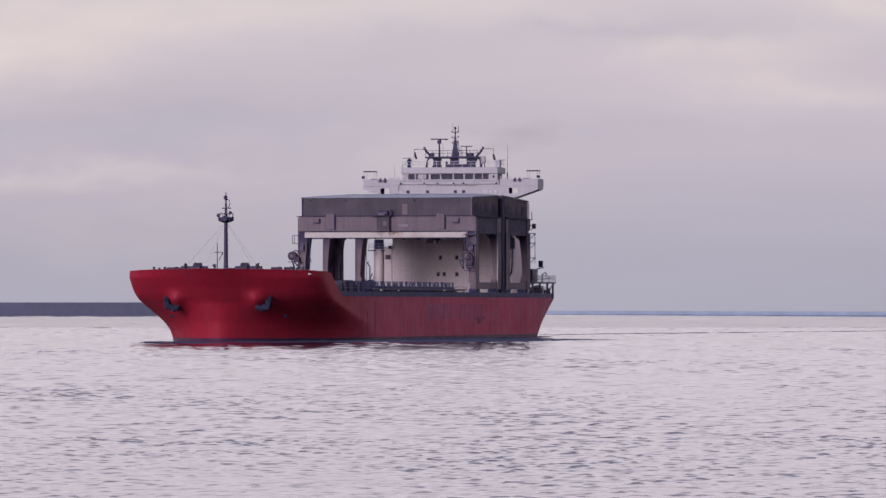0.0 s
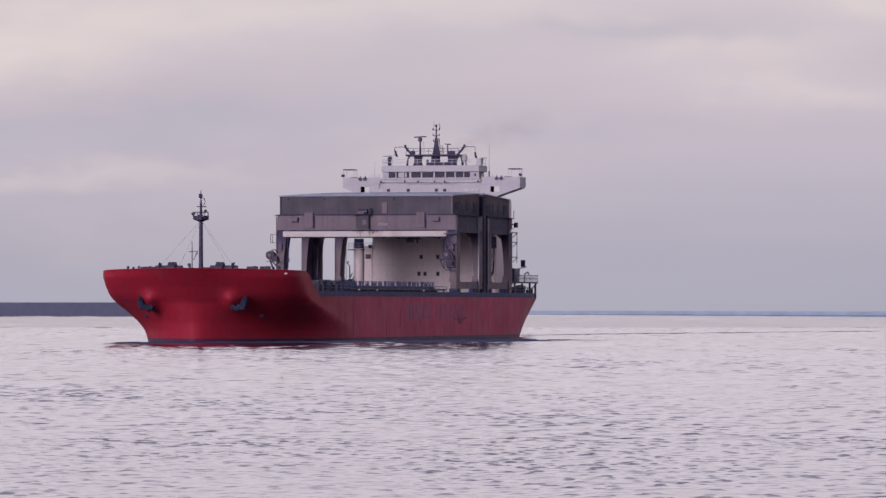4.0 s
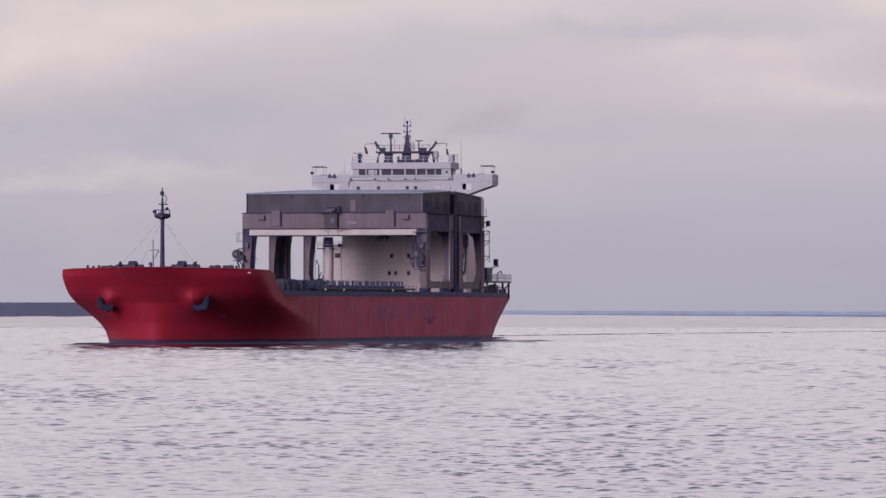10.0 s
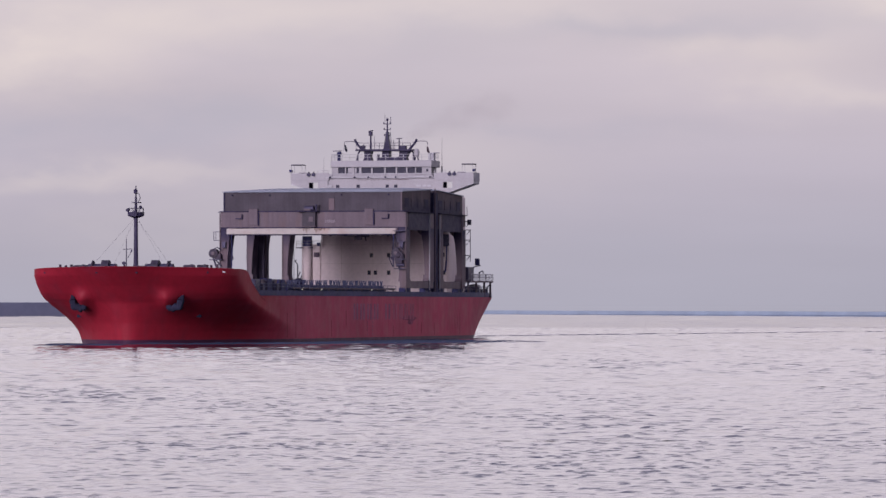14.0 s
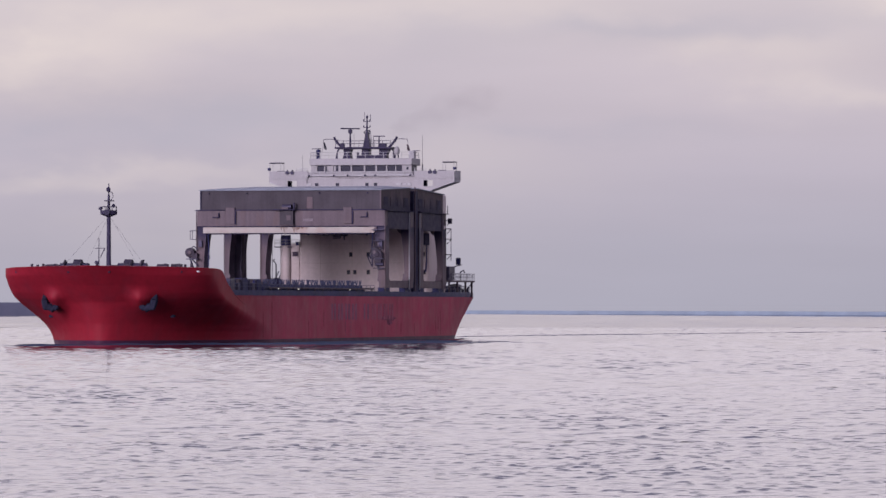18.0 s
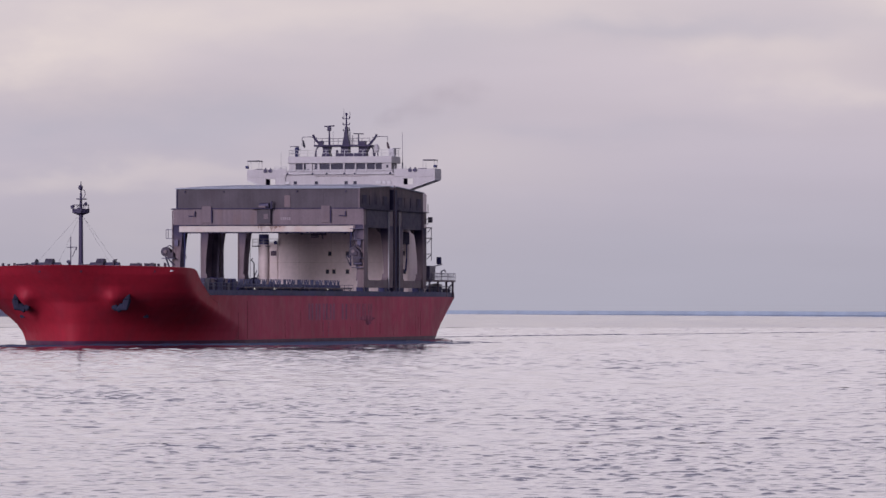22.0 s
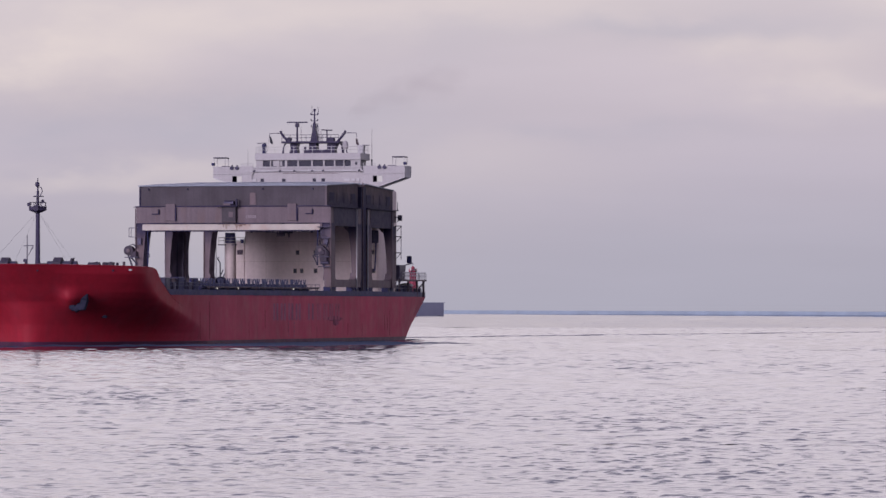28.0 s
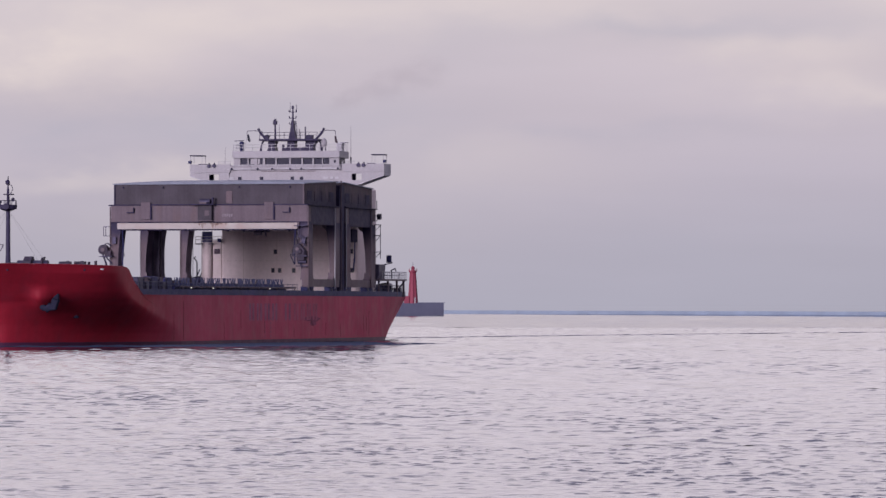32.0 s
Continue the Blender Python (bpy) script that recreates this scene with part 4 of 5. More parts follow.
        part("side_lamp", bevelled(boxes((x1 - 0.5, x1 + 0.3, 15.8, 16.4, 19.2, 20.1)), 0.05), STEEL, g)
        part("vertical_cable", tubes([((x1 - 0.2, 16.25, 13.0), (x1 - 0.2, 16.25, 18.4), 0.06)], 5), STEEL, g)
        part("antenna", tubes([((x1 + 0.3, 15.8, 20.8), (x1 + 0.3, 15.8, 22.2), 0.06)], 5), STEEL, g)
        part("slew_box", bevelled(boxes((x1 + 4.0, x1 + 7.5, 12.4, 13.6, 15.6, 17.6)), 0.06), DARKSTEEL, g)
        part("hanging_cable", tubes([((x1 + 4.2, 13.2, 15.8), (x1 + 4.0, 13.1, 13.2), 0.10), ((x1 + 4.0, 13.1, 13.2), (x1 + 4.3, 13.0, 11.2), 0.14)], 6), NAVY, g)
    return g


def build_deck_gear(ship):
    """Hatch covers, stowed stanchions and the fittings along the side."""
    for k in range(6):
        xa = 70 - k * 14.2
        h = part("hatch_cover", bevelled(boxes((xa - 13.6, xa, -12.2, 12.2, 7.0, 8.75 if k else 8.5)), 0.12), NAVY, ship, "dark steel hatch cover")
        for j in range(1, 5):
            part("stiffener", boxes((xa - j * 2.7 - 0.1, xa - j * 2.7 + 0.1, 12.2, 12.42, 7.1, 8.6)), NAVY, h)
    part("walkway", boxes((-13, 50, 13.3, 14.4, 8.12, 8.24)), STEEL, ship)
    part("walkway_edge", boxes((-13, 50, 14.4, 14.48, 8.12, 8.34)), GANTRY, ship)
    for k in range(13):
        part("walkway_post", boxes((48.8 - k * 5.1, 49.0 - k * 5.1, 14.3, 14.5, 7.0, 8.1)), GANTRY, ship)
    # the row of stowed V stanchions
    def stanchion():
        bm = tubes([((0, 0, 0), (0.55, 0, 1.15), 0.09), ((0, 0, 0), (-0.55, 0, 1.15), 0.09)], 5)
        box(bm, -0.2, 0.2, -0.12, 0.12, -0.1, 0.12)
        return bm
    first = part("stowed_stanchion", stanchion(), NAVYLIGHT, ship)
    first.location = (47.6, 13.0, 8.35)
    rnd = random.Random(3)
    repeat("stowed_stanchion", first, [(47.6 - k * 1.62 - (0.9 if k % 5 == 0 else 0), 13.0 + rnd.uniform(-0.1, 0.1), 8.35) for k in range(1, 36)], ship)
    part("stanchion_bed", boxes((-11, 49, 12.6, 13.3, 7.0, 8.3)), NAVY, ship)
    for x in (44.9, 2.4, -18.3, 33.5):
        part("deck_lamp", boxes((x - 0.1, x + 0.1, 14.5, 14.6, 8.0, 8.15)), LAMPGLOW, ship, "small lit deck lamp")
    # gear between forecastle and the first hatch
    for x, w, h in ((73.5, 1.6, 2.2), (70.6, 1.0, 1.7), (68.0, 2.4, 2.5), (64.5, 1.4, 1.8), (61, 2.8, 2.6), (56.5, 1.6, 1.9), (53.5, 2.2, 2.5)):
        part("deck_machinery", bevelled(boxes((x - w / 2, x + w / 2, 12.6, 13.9, 7.0, 7.0 + h)), 0.1), NAVY if int(x) % 2 else STEEL, ship)
    for x in (72, 66.3, 62.8, 58.8, 55):
        part("mooring_post", tubes([((x, 13.8, 7), (x, 13.8, 9.5), 0.12, 0.16), ((x, 13.8, 9.4), (x + 0.8, 13.8, 9.2), 0.1)], 8), STEEL, ship)
    for x in (64.0, 57.5):
        part("cargo_saddle", slab(bmesh.new(), [(x - 1.2, 8.9), (x + 1.2, 8.9), (x + 1.9, 9.5), (x - 1.9, 9.5)], "y", 13.2, 13.6), GANTRY, ship)
    part("side_winch", tubes([((76.6, 13.0, 9.2), (76.6, 14.4, 9.2), 0.6)], 12), STEEL, ship)
    part("winch_bed", boxes((75.8, 77.4, 12.9, 14.5, 7.0, 9.0)), RED, ship)
    part("winch_guard", tubes([((76.0, 14.2, 9.0), (76.0, 14.2, 10.2), 0.07), ((77.0, 13.4, 9.0), (77.0, 13.4, 10.1), 0.07), ((76.0, 14.2, 10.2), (77.0, 13.4, 10.1), 0.06)], 5), STEEL, ship)
    railing(ship, [(50, 14.9, 7.85), (74, 14.9, 7.85)], 1.0, 2.0, 0.04, NAVYLIGHT)
    railing(ship, [(-12, 14.9, 7.85), (50, 14.9, 7.85)], 0.9, 2.6, 0.035, NAVYLIGHT)
    railing(ship, [(-60, 14.6, 7.85), (-72, 14.0, 7.85), (-84, 12.8, 7.85), (-91, 11.7, 7.85), (-91, -11.7, 7.85)], 1.0, 2.0, 0.045)


def build_house(ship):
    house = part("accommodation_block", bevelled(boxes((-72, -59.5, -10.1, 12.2, 7, 24.3)), 0.25), CREAM, ship, "cream accommodation block with small dark windows")
    part("lower_wing", bevelled(boxes((-72, -59.55, -11.6, -10.1, 7, 16.0)), 0.1), CREAM, house)
    for y, z in ((-1.2, 14.15), (1.8, 14.15), (-1.6, 11.2), (-0.5, 11.2), (1.8, 11.2), (11.25, 14.2), (11.4, 11.2), (7.6, 20.5)):
        w = part("window", boxes((-59.5, -59.42, y - 0.34, y + 0.34, z - 0.42, z + 0.42)), WHITE_TRIM, house)
        part("pane", boxes((-59.43, -59.38, y - 0.26, y + 0.26, z - 0.34, z + 0.34)), GLASS, house)
    part("louvre", boxes((-59.5, -59.4, -11.3, -10.35, 13.85, 14.65)), RUSTY, house, "dark louvred vent")
    for k in range(4):
        part("louvre_slat", boxes((-59.4, -59.36, -11.25, -10.4, 13.9 + k * 0.19, 14.0 + k * 0.19)), DARKSTEEL, house)
    for y in (-6.5, -1.0, 4.5, 9.5):
        part("plate_seam", boxes((-59.5, -59.485, y, y + 0.06, 8, 18)), SEAM, house)
    for z in (12.7, 15.9):
        part("plate_seam", boxes((-59.5, -59.487, -11.3, 12.0, z, z + 0.05)), SEAM, house)
    # pillar beside the block with its head and landing
    p = part("vent_pillar", tubes([((-59.6, -12.5, 7), (-59.6, -12.5, 15.7), 0.92)], 18), CREAM, ship, smooth=True)
    part("pillar_head", tubes([((-59.6, -12.5, 15.7), (-59.6, -12.5, 17.4), 0.84)], 18), PILLARBLUE, p, "dark blue pillar head", smooth=True)
    part("pillar_landing", boxes((-60.5, -58.8, -14.3, -11.4, 15.35, 15.5)), STEEL, p)
    railing(ship, [(-58.8, -14.2, 15.5), (-58.8, -11.4, 15.5), (-58.8, -9.9, 15.5)], 1.1, 0.9, 0.05, WHITE)
    part("landing_lamp", bevelled(boxes((-58.9, -58.4, -10.5, -10.0, 15.7, 16.3)), 0.05), NAVY, ship)
    part("stair", tubes([((-59.2, -15.0, 8.2), (-59.2, -13.6, 11.4), 0.09), ((-59.2, -14.6, 8.0), (-59.2, -13.2, 11.0), 0.09)], 5), STEEL, ship)
    part("davit", tubes([((-58.9, -14.0, 8), (-58.9, -14.0, 12.6), 0.10), ((-58.9, -14.0, 12.6), (-58.9, -14.5, 13.2), 0.09), ((-58.9, -14.5, 13.2), (-58.9, -14.2, 13.4), 0.09)], 6), STEEL, ship)
    part("rescue_boat", lathe(bmesh.new(), [(0.3, 8.4), (0.9, 8.8), (1.1, 9.6), (0.7, 10.1), (0.2, 10.3)], 12, -58.9, -13.9), DARKSTEEL, ship)


def build_bridge(ship):
    b = part("bridge_house", bevelled(boxes((-68, -61.7, -9.6, 9.6, 24.0, 27.4)), 0.06), WHITE, ship, "white navigating bridge with long open wings")
    for y in (-7.7, -4.1, 1.0, 2.5):
        part("bridge_window", boxes((-61.7, -61.62, y - 0.28, y + 0.28, 25.65, 26.15)), GLASS, b)
    for y, w in ((-9.1, 0.45), (6.5, 0.45), (7.5, 0.3), (8.3, 0.3)):
        part("wall_box", boxes((-61.7, -61.5, y - w, y + w, 25.7, 26.1)), GREYWHITE, b)
    part("ledge", boxes((-61.9, -61.2, -9.7, 9.2, 27.3, 27.42)), GREYWHITE, b)
    part("ledge_line", boxes((-61.7, -61.66, -4.2, 4.8, 26.95, 27.02)), RUSTY, b)
    for k in range(12):
        part("ledge_rail", boxes((-61.25, -61.2, -8.6 + k * 1.45, -8.53 + k * 1.45, 27.42, 28.0)), GREYWHITE, b)
    part("front_dodger", boxes((-61.3, -61.2, -9.0, 9.0, 27.95, 28.05)), GREYWHITE, b)
    part("walkway_screen", boxes((-61.4, -61.3, -9.2, 9.0, 27.42, 27.75)), WHITE, b)
    for y in (-8.9, -4.6, -2.2, 0.8, 2.6, 8.6):
        part("ledge_lamp", tubes([((-61.2, y, 27.45), (-60.9, y, 27.35), 0.14)], 8), STEEL, b)
    for s in (1, -1):
        t = 16.1 if s > 0 else 15.9
        w = part("bridge_wing", bevelled(boxes((-66, -61.5, *sorted((s * 9.4, s * t)), 26.7, 26.88)), 0.03), WHITE, ship, "white open bridge wing")
        part("wing_front", boxes((-61.6, -61.45, *sorted((s * 9.2, s * t)), 26.88, 28.15)), WHITE, w)
        part("wing_back", boxes((-66, -65.85, *sorted((s * 9.2, s * t)), 26.88, 28.05)), WHITE, w)
        part("wing_end", boxes((-65.85, -61.6, *sorted((s * (t - 0.15), s * t)), 26.4, 28.15)), GREYWHITE, w)
        h0, h1 = (10.8, 12.4) if s > 0 else (11.1, 12.7)
        for pts in (((9.4, 24.3), (h0, 24.4), (h0, 26.72), (9.4, 26.72)), ((h0, 24.45), (h1, 25.0), (h1, 25.55), (h0, 25.55)), ((h0, 26.55), (h1, 26.55), (h1, 26.72), (h0, 26.72)),
                    ((h1, 25.0), (t, 26.3), (t, 26.72), (h1, 26.72))):
            part("wing_bracket", slab(bmesh.new(), [(s * y, z) for y, z in pts], "x", -61.75, -61.47), WHITE, w)
        part("bracket_flange", slab(bmesh.new(), [(s * 11.0, 24.5), (s * t, 26.25), (s * t, 26.4), (s * 11.0, 24.65)], "x", -65.5, -61.45), GREYWHITE, w)
        part("inner_strut", boxes((-64.5, -64.0, *((h0 - 0.75, h0 - 0.05) if s > 0 else (-h1 - 0.75, -h1 - 0.05)), 24.4, 26.7)), DARKSTEEL, w)
        # canopy over the wing console, lights along the dodger
        part("wing_canopy", bevelled(boxes((-64, -61.8, *sorted((s * 13.9, s * 16.0)), 29.5, 29.66)), 0.04), DARKSTEEL, w)
        for y in (14.0, 15.9):
            part("canopy_post", tubes([((-61.9, s * y, 28.1), (-61.9, s * y, 29.5), 0.045)], 5), GREYWHITE, w)
            part("canopy_post", tubes([((-63.9, s * y, 28.0), (-63.9, s * y, 29.5), 0.045)], 5), GREYWHITE, w)
        part("side_light", bevelled(boxes((-62.0, -61.3, *sorted((s * (t - 0.2), s * (t + 0.25))), 28.3, 28.75)), 0.04), NAVY, w)
        part("console_cover", boxes((-62.4, -61.5, *sorted((s * 13.3, s * 14.5)), 28.1, 28.24)), DARKSTEEL, w)
        for y in (11.9, 12.75):
            part("searchlight", tubes([((-61.7, s * y, 27.95), (-61.2, s * y, 27.9), 0.3)], 12), STEEL, w)
            part("searchlight_yoke", tubes([((-61.6, s * y, 28.1), (-61.6, s * y, 28.4), 0.12)], 8), STEEL, w)
    railing(ship, [(-61.6, -11.2, 27.9), (-61.6, -9.2, 27.9)], 0.7, 1.0, 0.04, GREYWHITE)
    railing(ship, [(-61.6, 9.2, 27.9), (-61.6, 11.2, 27.9)], 0.7, 1.0, 0.04, GREYWHITE)
    # wheelhouse: sill wall, glass band behind mullions, deep roof fascia
    w = part("wheelhouse", boxes((-67.3, -62.0, -8.8, 8.6, 27.4, 28.12)), WHITE, ship, "white wheelhouse with a band of dark windows")
    part("window_band", boxes((-67.0, -62.25, -8.5, 8.3, 28.12, 29.12)), GLASS, w)
    slots = ((-7.7, -6.5), (-6.3, -5.35), (-4.9, -4.0), (-3.6, -1.9), (-1.65, 0.4), (0.65, 2.4), (2.65, 4.2), (4.45, 5.8), (5.95, 7.0))
    edges = [-8.8] + [v for s in slots for v in s] + [8.6]
    for a, c in zip(edges[::2], edges[1::2]):
        part("mullion", boxes((-62.3, -61.95, a, c, 28.1, 29.14)), WHITE, w)
    for a, c in slots:
        part("window_pane", boxes((-62.2, -62.15, a, c, 28.12, 29.12)), GLASS, w)
    # white plates stand in for daylight seen through the wheelhouse
    for a, c in ((-6.0, -5.4), (-4.85, -4.5), (-8.55, -8.15), (7.1, 7.6)):
        part("daylight_plate", boxes((-62.14, -62.1, a, c, 28.2, 29.05)) if a > -8 and a < 7 else boxes((-61.94, -61.9, a, c, 28.25, 28.95)), WHITE, w, "white plate for daylight showing through the windows")
    part("corner_window", boxes((-61.94, -61.9, 7.75, 8.1, 28.35, 28.8)), GLASS, w)
    part("wheelhouse_roof", bevelled(boxes((-67.7, -61.6, -8.95, 8.75, 29.12, 30.25)), 0.08), WHITE, w)
    part("fascia_seam", boxes((-61.6, -61.57, 2.3, 2.36, 29.15, 30.2)), SEAM, w)
    railing(ship, [(-67.4, -8.8, 30.25), (-61.9, -8.8, 30.25), (-61.9, 8.5, 30.25), (-67.4, 8.5, 30.25)], 1.05, 1.5, 0.04, GREYWHITE)
    part("sat_box", bevelled(boxes((-66.6, -65.4, 7.25, 8.25, 29.9, 31.6)), 0.08), GREYWHITE, ship, "white life-saving gear box on a bracket")
    part("sat_box_bracket", boxes((-66.5, -65.5, 7.9, 9.0, 31.55, 31.65)), STEEL, ship)
    part("magnetic_compass", lathe(bmesh.new(), [(0.35, 30.25), (0.3, 31.2), (0.45, 31.5), (0.3, 31.9)], 12, -65.5, -9.0 + 0.6), NAVY, ship)
    part("compass_roof", tubes([((-65.5, -8.4, 30.25), (-65.5, -8.4, 32.0), 0.06), ((-65.5, -9.6, 32.0), (-65.5, -8.0, 32.05), 0.06)], 6), MAST, ship)
    part("whip_antenna", tubes([((-66, 9.5, 28.1), (-66, 9.5, 29.3), 0.12), ((-66, 9.5, 29.3), (-66, 9.5, 34.2), 0.035, 0.02)], 6), STEEL, ship)
    part("whip_antenna", tubes([((-66, -11.3, 28.1), (-66, -11.3, 31.0), 0.025, 0.015)], 5), STEEL, ship)


def build_radar_mast(ship):
    m = part("radar_platform", bevelled(boxes((-68, -64, -5.2, 4.5, 31.95, 32.25)), 0.05), MAST, ship, "dark radar platform on two stout trunks")
    for pts in (((-4.2, 30.2), (-2.7, 30.2), (-2.95, 31.2), (-2.75, 31.95), (-4.0, 31.95), (-3.9, 31.0)), ((1.7, 30.2), (3.5, 30.2), (3.4, 31.0), (3.9, 31.95), (2.2, 31.95), (2.2, 31.0), (1.7, 30.9)),
                ((-0.9, 30.2), (0.45, 30.2), (0.4, 31.95), (-0.8, 31.95))):
        part("trunk", slab(bmesh.new(), pts, "x", -67.0, -65.2), MAST, m)
    part("cross_casing", boxes((-66.8, -65.3, -1.7, 2.0, 30.25, 30.85)), MAST, m)
    part("small_post", boxes((-66, -65.6, -1.75, -1.45, 30.3, 31.45)), MAST, m)
    for s, tip in ((-1, -7.6), (1, 6.9)):
        y0 = -5.3 if s < 0 else 4.6
        part("platform_strut", tubes([((-66, y0 - s * 0.9, 32.0), (-66, y0 + s * 0.15, 33.2), 0.13), ((-66, y0 + s * 0.15, 33.2), (-66, y0 + s * 0.5, 34.0), 0.16, 0.2)], 8), MAST, m)
        part("yardarm", tubes([((-66, y0 - s * 0.2, 33.45), (-66, y0 + s * 1.0, 33.65), 0.06), ((-66, y0 + s * 1.0, 33.65), (-66, tip, 33.6), 0.05),
                               ((-66, tip, 33.6), (-66, tip + s * 0.1, 33.0), 0.04)], 6), MAST, m)
        part("edge_strut", tubes([((-66, y0 + s * 0.2, 33.5), (-66, y0 - s * 1.0, 32.2), 0.09)], 6), MAST, m)
        part("leg_post", tubes([((-66, y0 + s * 0.1, 30.25), (-66, y0 - s * 0.1, 31.6), 0.2, 0.13), ((-66, y0 - s * 0.1, 31.6), (-66, y0 - s * 0.4, 32.0), 0.13)], 8), MAST, m)
        part("halyard", tubes([((-66, tip, 33.4), (-66, tip + s * 0.5, 30.3), 0.02)], 4), STEEL, m)
    railing(ship, [(-64.2, -5.1, 32.25), (-64.2, 4.4, 32.25)], 1.05, 1.2, 0.04, MAST)
    part("searchlight", tubes([((-65.5, -4.1, 32.6), (-64.9, -4.1, 32.6), 0.38)], 12), MAST, m)
    part("scanner_gearbox", bevelled(boxes((-66.4, -65.4, 2.1, 3.3, 32.25, 32.9)), 0.08), MAST, m)
    part("sat_dome", lathe(bmesh.new(), [(0.25, 30.9), (0.45, 31.2), (0.5, 31.7), (0.4, 32.1), (0.15, 32.35)], 14, -65.5, 5.2), WHITE, m, "white satellite dome", smooth=True)
    part("dome_stand", tubes([((-65.5, 4.9, 30.25), (-65.5, 5.0, 31.2), 0.1), ((-65.5, 5.5, 30.25), (-65.5, 5.35, 31.2), 0.1)], 6), MAST, m)
    # main mast
    mm = part("main_mast", slab(bmesh.new(), [(-0.72, 32.2), (0.52, 32.2), (0.18, 34.0), (0.08, 35.2), (-0.26, 35.2), (-0.38, 34.0)], "x", -66.5, -65.6), MAST, ship, "dark tapered main mast with lights and whips")
    part("topmast", tubes([((-66, -0.08, 35.1), (-66, -0.08, 37.4), 0.16, 0.09)], 8), MAST, mm)
    for z, w in ((35.6, 0.55), (36.6, 0.6), (34.6, 0.5)):
        part("cross_arm", tubes([((-66, -0.1 - w, z), (-66, -0.1 + w, z), 0.06)], 6), MAST, mm)
        for s in (-1, 1):
            part("mast_light", lathe(bmesh.new(), [(0.05, z), (0.09, z + 0.08), (0.09, z + 0.28), (0.05, z + 0.34)], 8, -66, -0.1 + s * w), MAST, mm)
    part("mast_whip", tubes([((-66, -0.5, 36.6), (-66, -0.52, 38.2), 0.04, 0.025)], 5), MAST, mm)
    part("mast_whip", tubes([((-66, 0.35, 36.7), (-66, 0.55, 37.1), 0.05), ((-66, 0.55, 37.1), (-66, 0.5, 37.8), 0.045)], 5), MAST, mm)
    part("mast_lamp", lathe(bmesh.new(), [(0.1, 37.1), (0.2, 37.2), (0.2, 37.5), (0.08, 37.6)], 10, -66, -0.08), MAST, mm)
    part("mast_ladder", tubes([((-65.5, 0.75, 32.3), (-65.6, 0.4, 35.2), 0.045), ((-65.5, 0.95, 32.3), (-65.6, 0.55, 35.2), 0.035)], 5), MAST, mm)
    part("aerial", tubes([((-66, -2.3, 32.2), (-66, -2.35, 34.6), 0.04, 0.025)], 5), STEEL, m)
    part("aerial", tubes([((-66, 1.0, 32.2), (-66, 1.0, 33.9), 0.05)], 5), MAST, m)
    part("radar_post", tubes([((-66, -3.0, 32.2), (-66, -3.0, 34.7), 0.17, 0.13)], 8), MAST, m)
    part("radar_motor", bevelled(boxes((-66.3, -65.7, -3.3, -2.7, 34.6, 35.25)), 0.05), MAST, m)
    part("radar_post", tubes([((-66, 2.0, 32.2), (-66, 2.0, 33.7), 0.13, 0.1)], 8), MAST, m)
    # turning scanners
    big = part("radar_scanner", bevelled(boxes((-0.14, 0.14, -1.7, 1.7, -0.10, 0.10)), 0.04), MAST, ship, "long dark radar scanner bar, turning")
    part("scanner_neck", tubes([((0, 0, -0.25), (0, 0, -0.08), 0.12)], 8), MAST, big)
    small = part("radar_scanner", bevelled(boxes((-0.1, 0.1, -1.05, 1.05, -0.08, 0.08)), 0.03), MAST, ship, "short dark radar scanner bar, turning")
    part("scanner_neck", tubes([((0, 0, -0.4), (0, 0, -0.06), 0.1)], 8), MAST, small)
    # flags
    for y, z, mat, lab in ((-7.45, 32.35, FLAG_DARK, "limp black signal flag"), (7.0, 32.0, FLAG_RED, "limp dark faded flag")):
        bm = slab(bmesh.new(), [(y - 0.2, z + 0.7), (y + 0.05, z + 0.72), (y + 0.38, z - 0.35), (y + 0.2, z - 0.55), (y - 0.12, z - 0.2)], "x", -66.03, -65.97)
        part("flag", bm, mat, ship, lab)
    return big, small


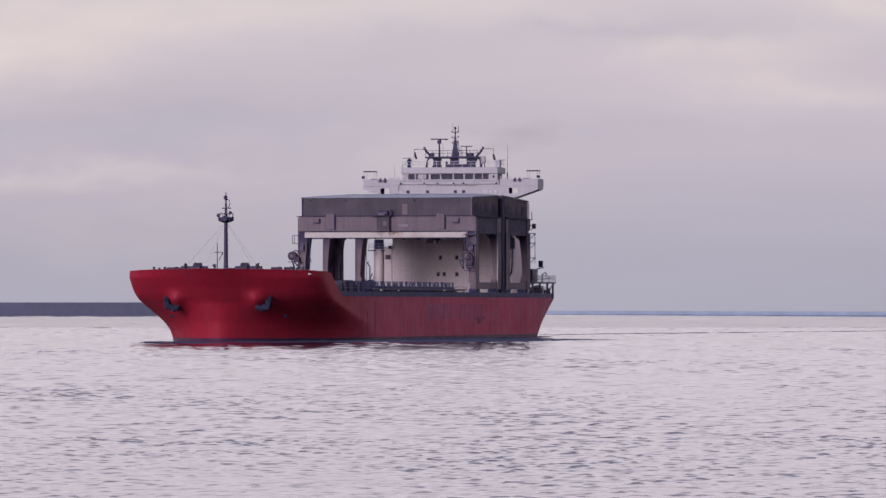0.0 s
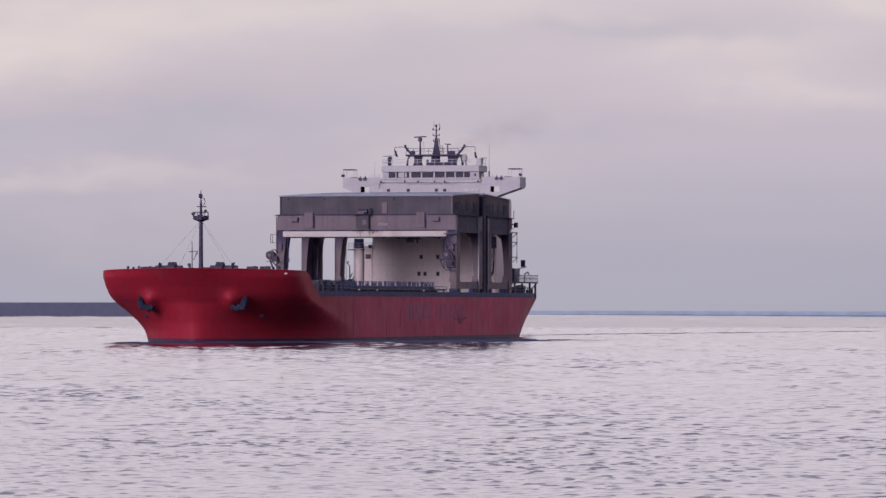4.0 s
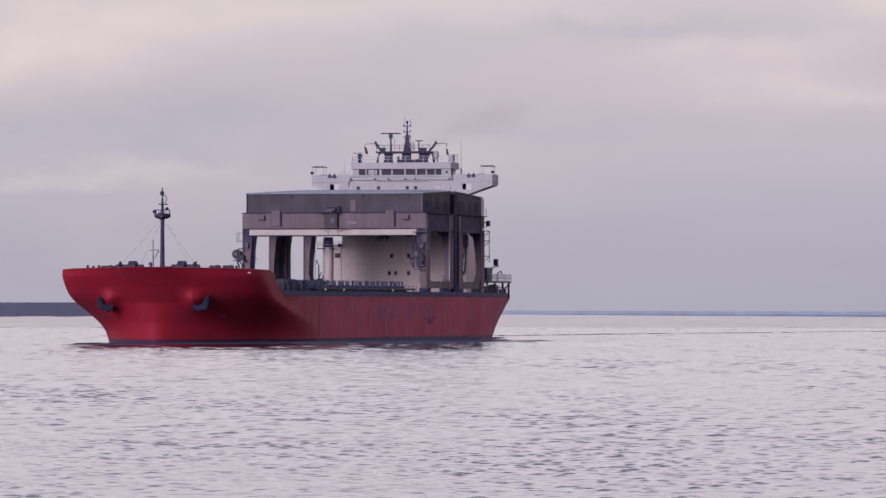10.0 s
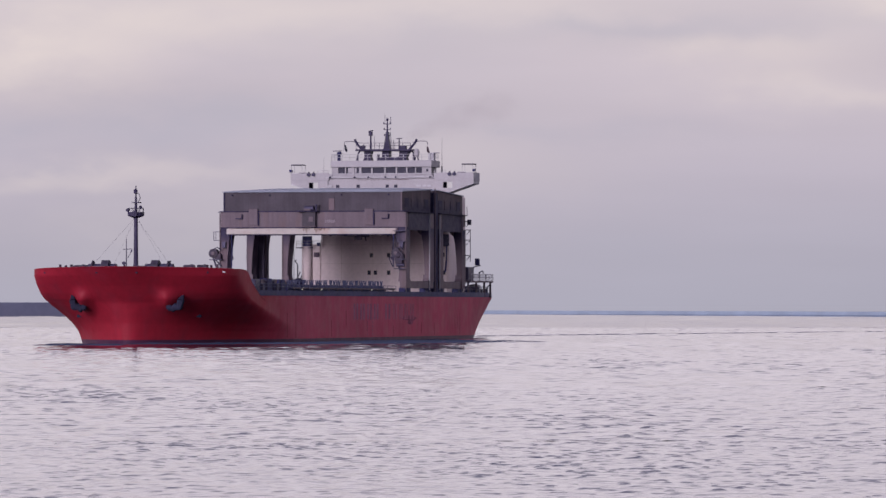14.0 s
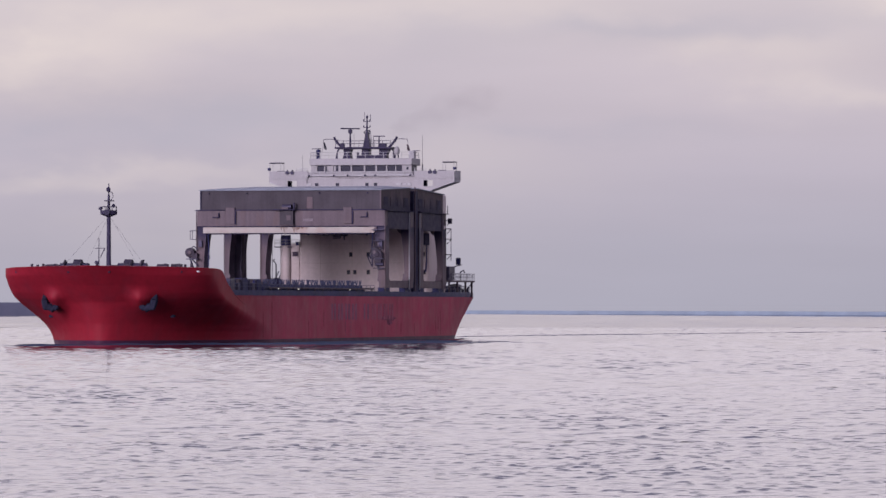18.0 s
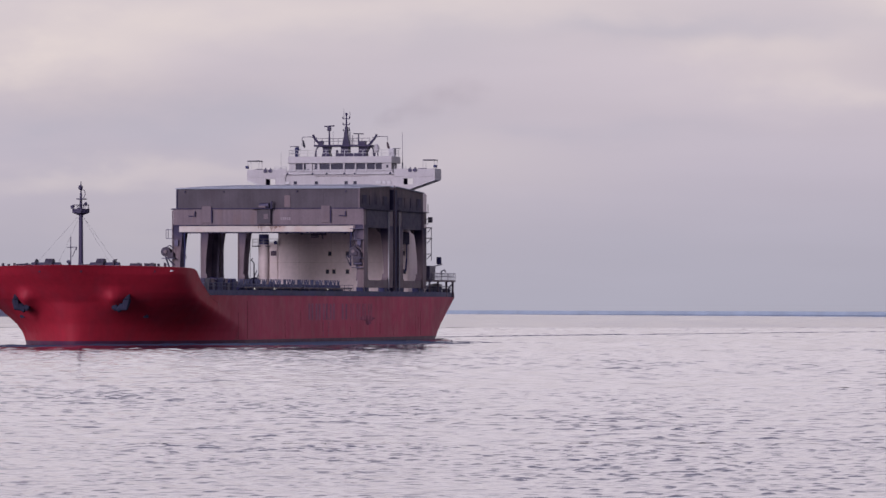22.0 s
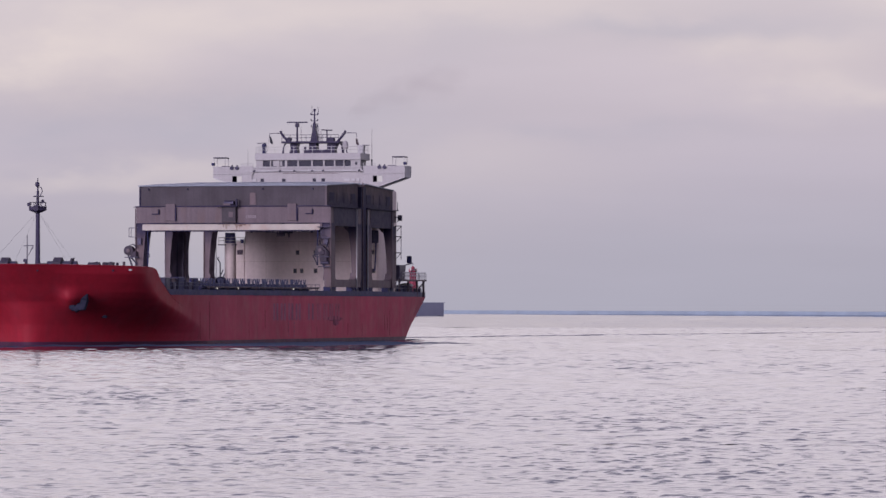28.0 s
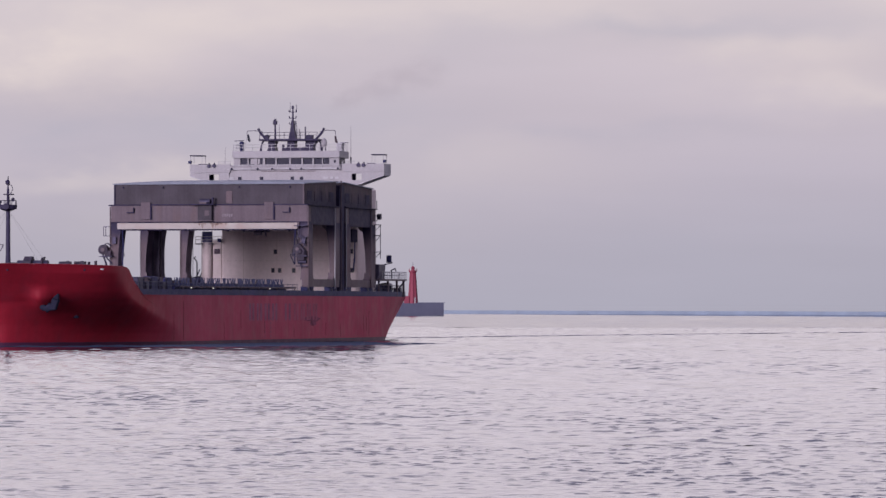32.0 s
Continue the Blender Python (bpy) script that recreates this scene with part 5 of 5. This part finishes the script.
def build_stern(ship):
    part("stern_platform", boxes((-84, -66, 11.0, 14.3, 9.6, 9.85)), GANTRY, ship)
    for x in (-67, -73, -79, -83.6):
        part("platform_post", boxes((x - 0.15, x + 0.15, 13.7, 14.0, 7.0, 9.6)), GANTRY, ship)
    railing(ship, [(-68, 14.2, 9.85), (-84, 14.2, 9.85), (-84, 10.5, 9.85)], 1.15, 1.1, 0.05, GREYWHITE)
    part("platform_brace", tubes([((-83.8, 14.0, 9.6), (-82.6, 13.2, 8.3), 0.1)], 6), STEEL, ship)
    part("stern_winch", bevelled(boxes((-82, -76, 10.8, 12.4, 7.0, 8.8)), 0.15), NAVY, ship)
    part("stern_winch", tubes([((-74.0, 10.2, 8.1), (-74.0, 12.6, 8.1), 0.9)], 14), NAVY, ship)
    part("boat_cover", lathe(bmesh.new(), [(1.3, 8.8), (1.0, 9.15), (0.2, 9.3)], 12, -75, 13.0), WHITE, ship, "white tarpaulin cover")
    for x in (-78, -80, -85, -87, -88.5):
        part("bollard", tubes([((x, 12.0, 7.0), (x, 12.0, 8.5), 0.22)], 8), STEEL, ship)
    part("lamp_arm", tubes([((-72, 13.4, 9.8), (-72, 13.6, 12.2), 0.11), ((-72, 13.6, 12.2), (-74.6, 14.2, 12.5), 0.09)], 6), STEEL, ship)
    part("stern_lamp", bevelled(boxes((-75.0, -74.2, 13.3, 14.0, 12.5, 13.7)), 0.08), NAVY, ship, "dark floodlight on an arm")
    part("vent_pipe", tubes([((-78, 13.2, 9.85), (-78, 13.2, 11.3), 0.1), ((-78, 13.2, 11.3), (-79.6, 13.4, 11.6), 0.1), ((-79.6, 13.4, 11.6), (-80.4, 13.4, 11.2), 0.1)], 6), STEEL, ship)
    part("equipment_rack", bevelled(boxes((-70.5, -66.5, 12.6, 14.0, 9.85, 12.2)), 0.1), STEEL, ship)
    part("equipment_rack", bevelled(boxes((-72.5, -70.6, 12.2, 13.4, 9.85, 11.2)), 0.1), NAVY, ship)
    part("side_stair", tubes([((-62, 14.4, 8.0), (-66, 14.4, 9.8), 0.1), ((-62, 14.4, 9.0), (-66, 14.4, 10.8), 0.05)], 6), STEEL, ship)
    part("funnel", bevelled(boxes((-83, -76, -4.5, 4.5, 7, 24.0)), 0.4), CREAM, ship, "cream engine casing behind the accommodation")


water = build_water()
build_breakwater()
build_coast()
clouds = build_clouds()
build_lighthouse()
wake = build_wake()


def build_smoke():
    """Thin exhaust: faint puffs, each of nested soft shells."""
    m = bpy.data.materials.new("thin_exhaust_smoke")
    m.use_nodes = True
    nt = m.node_tree
    nt.nodes.clear()
    N, L = nt.nodes.new, nt.links.new
    co, nz, sep = N("ShaderNodeTexCoord"), N("ShaderNodeTexNoise"), N("ShaderNodeVectorMath")
    L(co.outputs["Object"], nz.inputs["Vector"])
    nz.inputs["Scale"].default_value, nz.inputs["Detail"].default_value = 1.6, 5
    sep.operation = "LENGTH"
    L(co.outputs["Object"], sep.inputs[0])
    soft, dens = N("ShaderNodeMapRange"), N("ShaderNodeMath")
    soft.interpolation_type = "SMOOTHERSTEP"
    for key, v in (("From Min", 0.0), ("From Max", 1.0), ("To Min", 0.23), ("To Max", 0.0)):
        soft.inputs[key].default_value = v
    L(sep.outputs["Value"], soft.inputs["Value"])
    dens.operation = "MULTIPLY"
    L(soft.outputs[0], dens.inputs[0])
    L(nz.outputs["Fac"], dens.inputs[1])
    tr, df, mix, out = N("ShaderNodeBsdfTransparent"), N("ShaderNodeBsdfDiffuse"), N("ShaderNodeMixShader"), N("ShaderNodeOutputMaterial")
    df.inputs["Color"].default_value = (0.20, 0.17, 0.18, 1)
    L(dens.outputs[0], mix.inputs[0])
    L(tr.outputs[0], mix.inputs[1])
    L(df.outputs[0], mix.inputs[2])
    L(mix.outputs[0], out.inputs[0])
    sm = new("exhaust_smoke")
    for cx, cy, cz, rx, rz, tilt in ((0, 0, 0, 5.0, 2.6, 25), (-1, 5.5, 2.2, 7.0, 4.2, 20), (-2, 11.5, 4.0, 7.5, 4.2, 10)):
        bm = bmesh.new()
        bmesh.ops.create_grid(bm, x_segments=14, y_segments=14, size=1.0)
        for v in bm.verts:
            v.co = Vector((0.25 * (1 - v.co.length_squared), v.co.x, v.co.y))
        ob = part("puff", bm, m, sm, smooth=True)
        ob.matrix_basis = pose(cx, cy, cz, tilt) @ Matrix.Diagonal((3.0, rx, rz, 1))
        ob.visible_shadow = False
    return tagged(sm, "very faint brown exhaust smoke above the bridge", "smoke")


ship, hull = build_hull()
build_bow_fittings(ship, hull)
build_gantry(ship, -16.0, -35.5, True)
build_gantry(ship, -39.2, -58.2, False)
# added blocks stand in for the shaded gaps between the cranes
tower = part("gap_block", boxes((-38.9, -35.8, 13.9, 15.35, 7.0, 24.2)), DARKSTEEL, ship, "added block filling the shaded gap between the two cranes")
part("gap_pipe", tubes([((-36.5, 15.45, 8), (-36.5, 15.45, 24.9), 0.11)], 8), GANTRY, tower)
tower = part("gap_block", boxes((-38.9, -35.8, -15.35, -13.6, 7.0, 20.7)), SHADETONE, ship, "added block filling the shaded gap between the two cranes")
part("gap_pipe", tubes([((-36.5, -13.5, 8), (-36.5, -13.5, 20.6), 0.11)], 8), GANTRY, tower)
build_deck_gear(ship)
build_house(ship)
build_bridge(ship)
scanner_long, scanner_short = build_radar_mast(ship)
smoke = build_smoke()
build_stern(ship)


def ship_pose(t):
    """Slow approach, easing off and turning very slightly."""
    a0, rate = 0.239328, -0.000203286
    run = 3.51398 * t - 0.5 * 0.00407676 * t * t
    mid = a0 + rate * t / 2
    return pose(-13.38 - run * math.sin(mid), 962.2 - run * math.cos(mid), 0, 0, 0, -90 - math.degrees(a0 + rate * t))


def scanner_turn(t, t0, half_turn):
    """Heading of a scanner bar: edge-on to the quay at t0, half a turn in half_turn seconds."""
    return 90 + 15.5 + 180 * (t - t0) / half_turn


def motions():
    walk(ship, [(t, ship_pose(t)) for t in range(0, 33, 2)])
    steps = [k * 0.4 for k in range(81)]
    walk(scanner_long, [(t, pose(-66, -3.0, 35.4, 0, 0, scanner_turn(t, 6.05, 1.128))) for t in steps])
    walk(scanner_short, [(t, pose(-66, 2.0, 34.1, 0, 0, scanner_turn(t, 5.4, 1.21))) for t in steps])
    walk(water, [(0.0, pose(0, 0, 0)), (32.0, pose(5.0, -14.0, 0))])
    # the smoke leaves the casing and drifts to port as the ship goes on
    walk(smoke, [(t, ship_pose(t) @ pose(-80, 0.5 + 0.16 * t, 33.0 + 0.19 * t)) for t in range(0, 33, 2)])
    walk(clouds, [(0.0, pose(0, 0, 0)), (32.0, pose(0, 0, 0, 0, 0, -0.65))])
    walk(wake, [(t, ship_pose(t)) for t in range(0, 33, 2)])


motions()
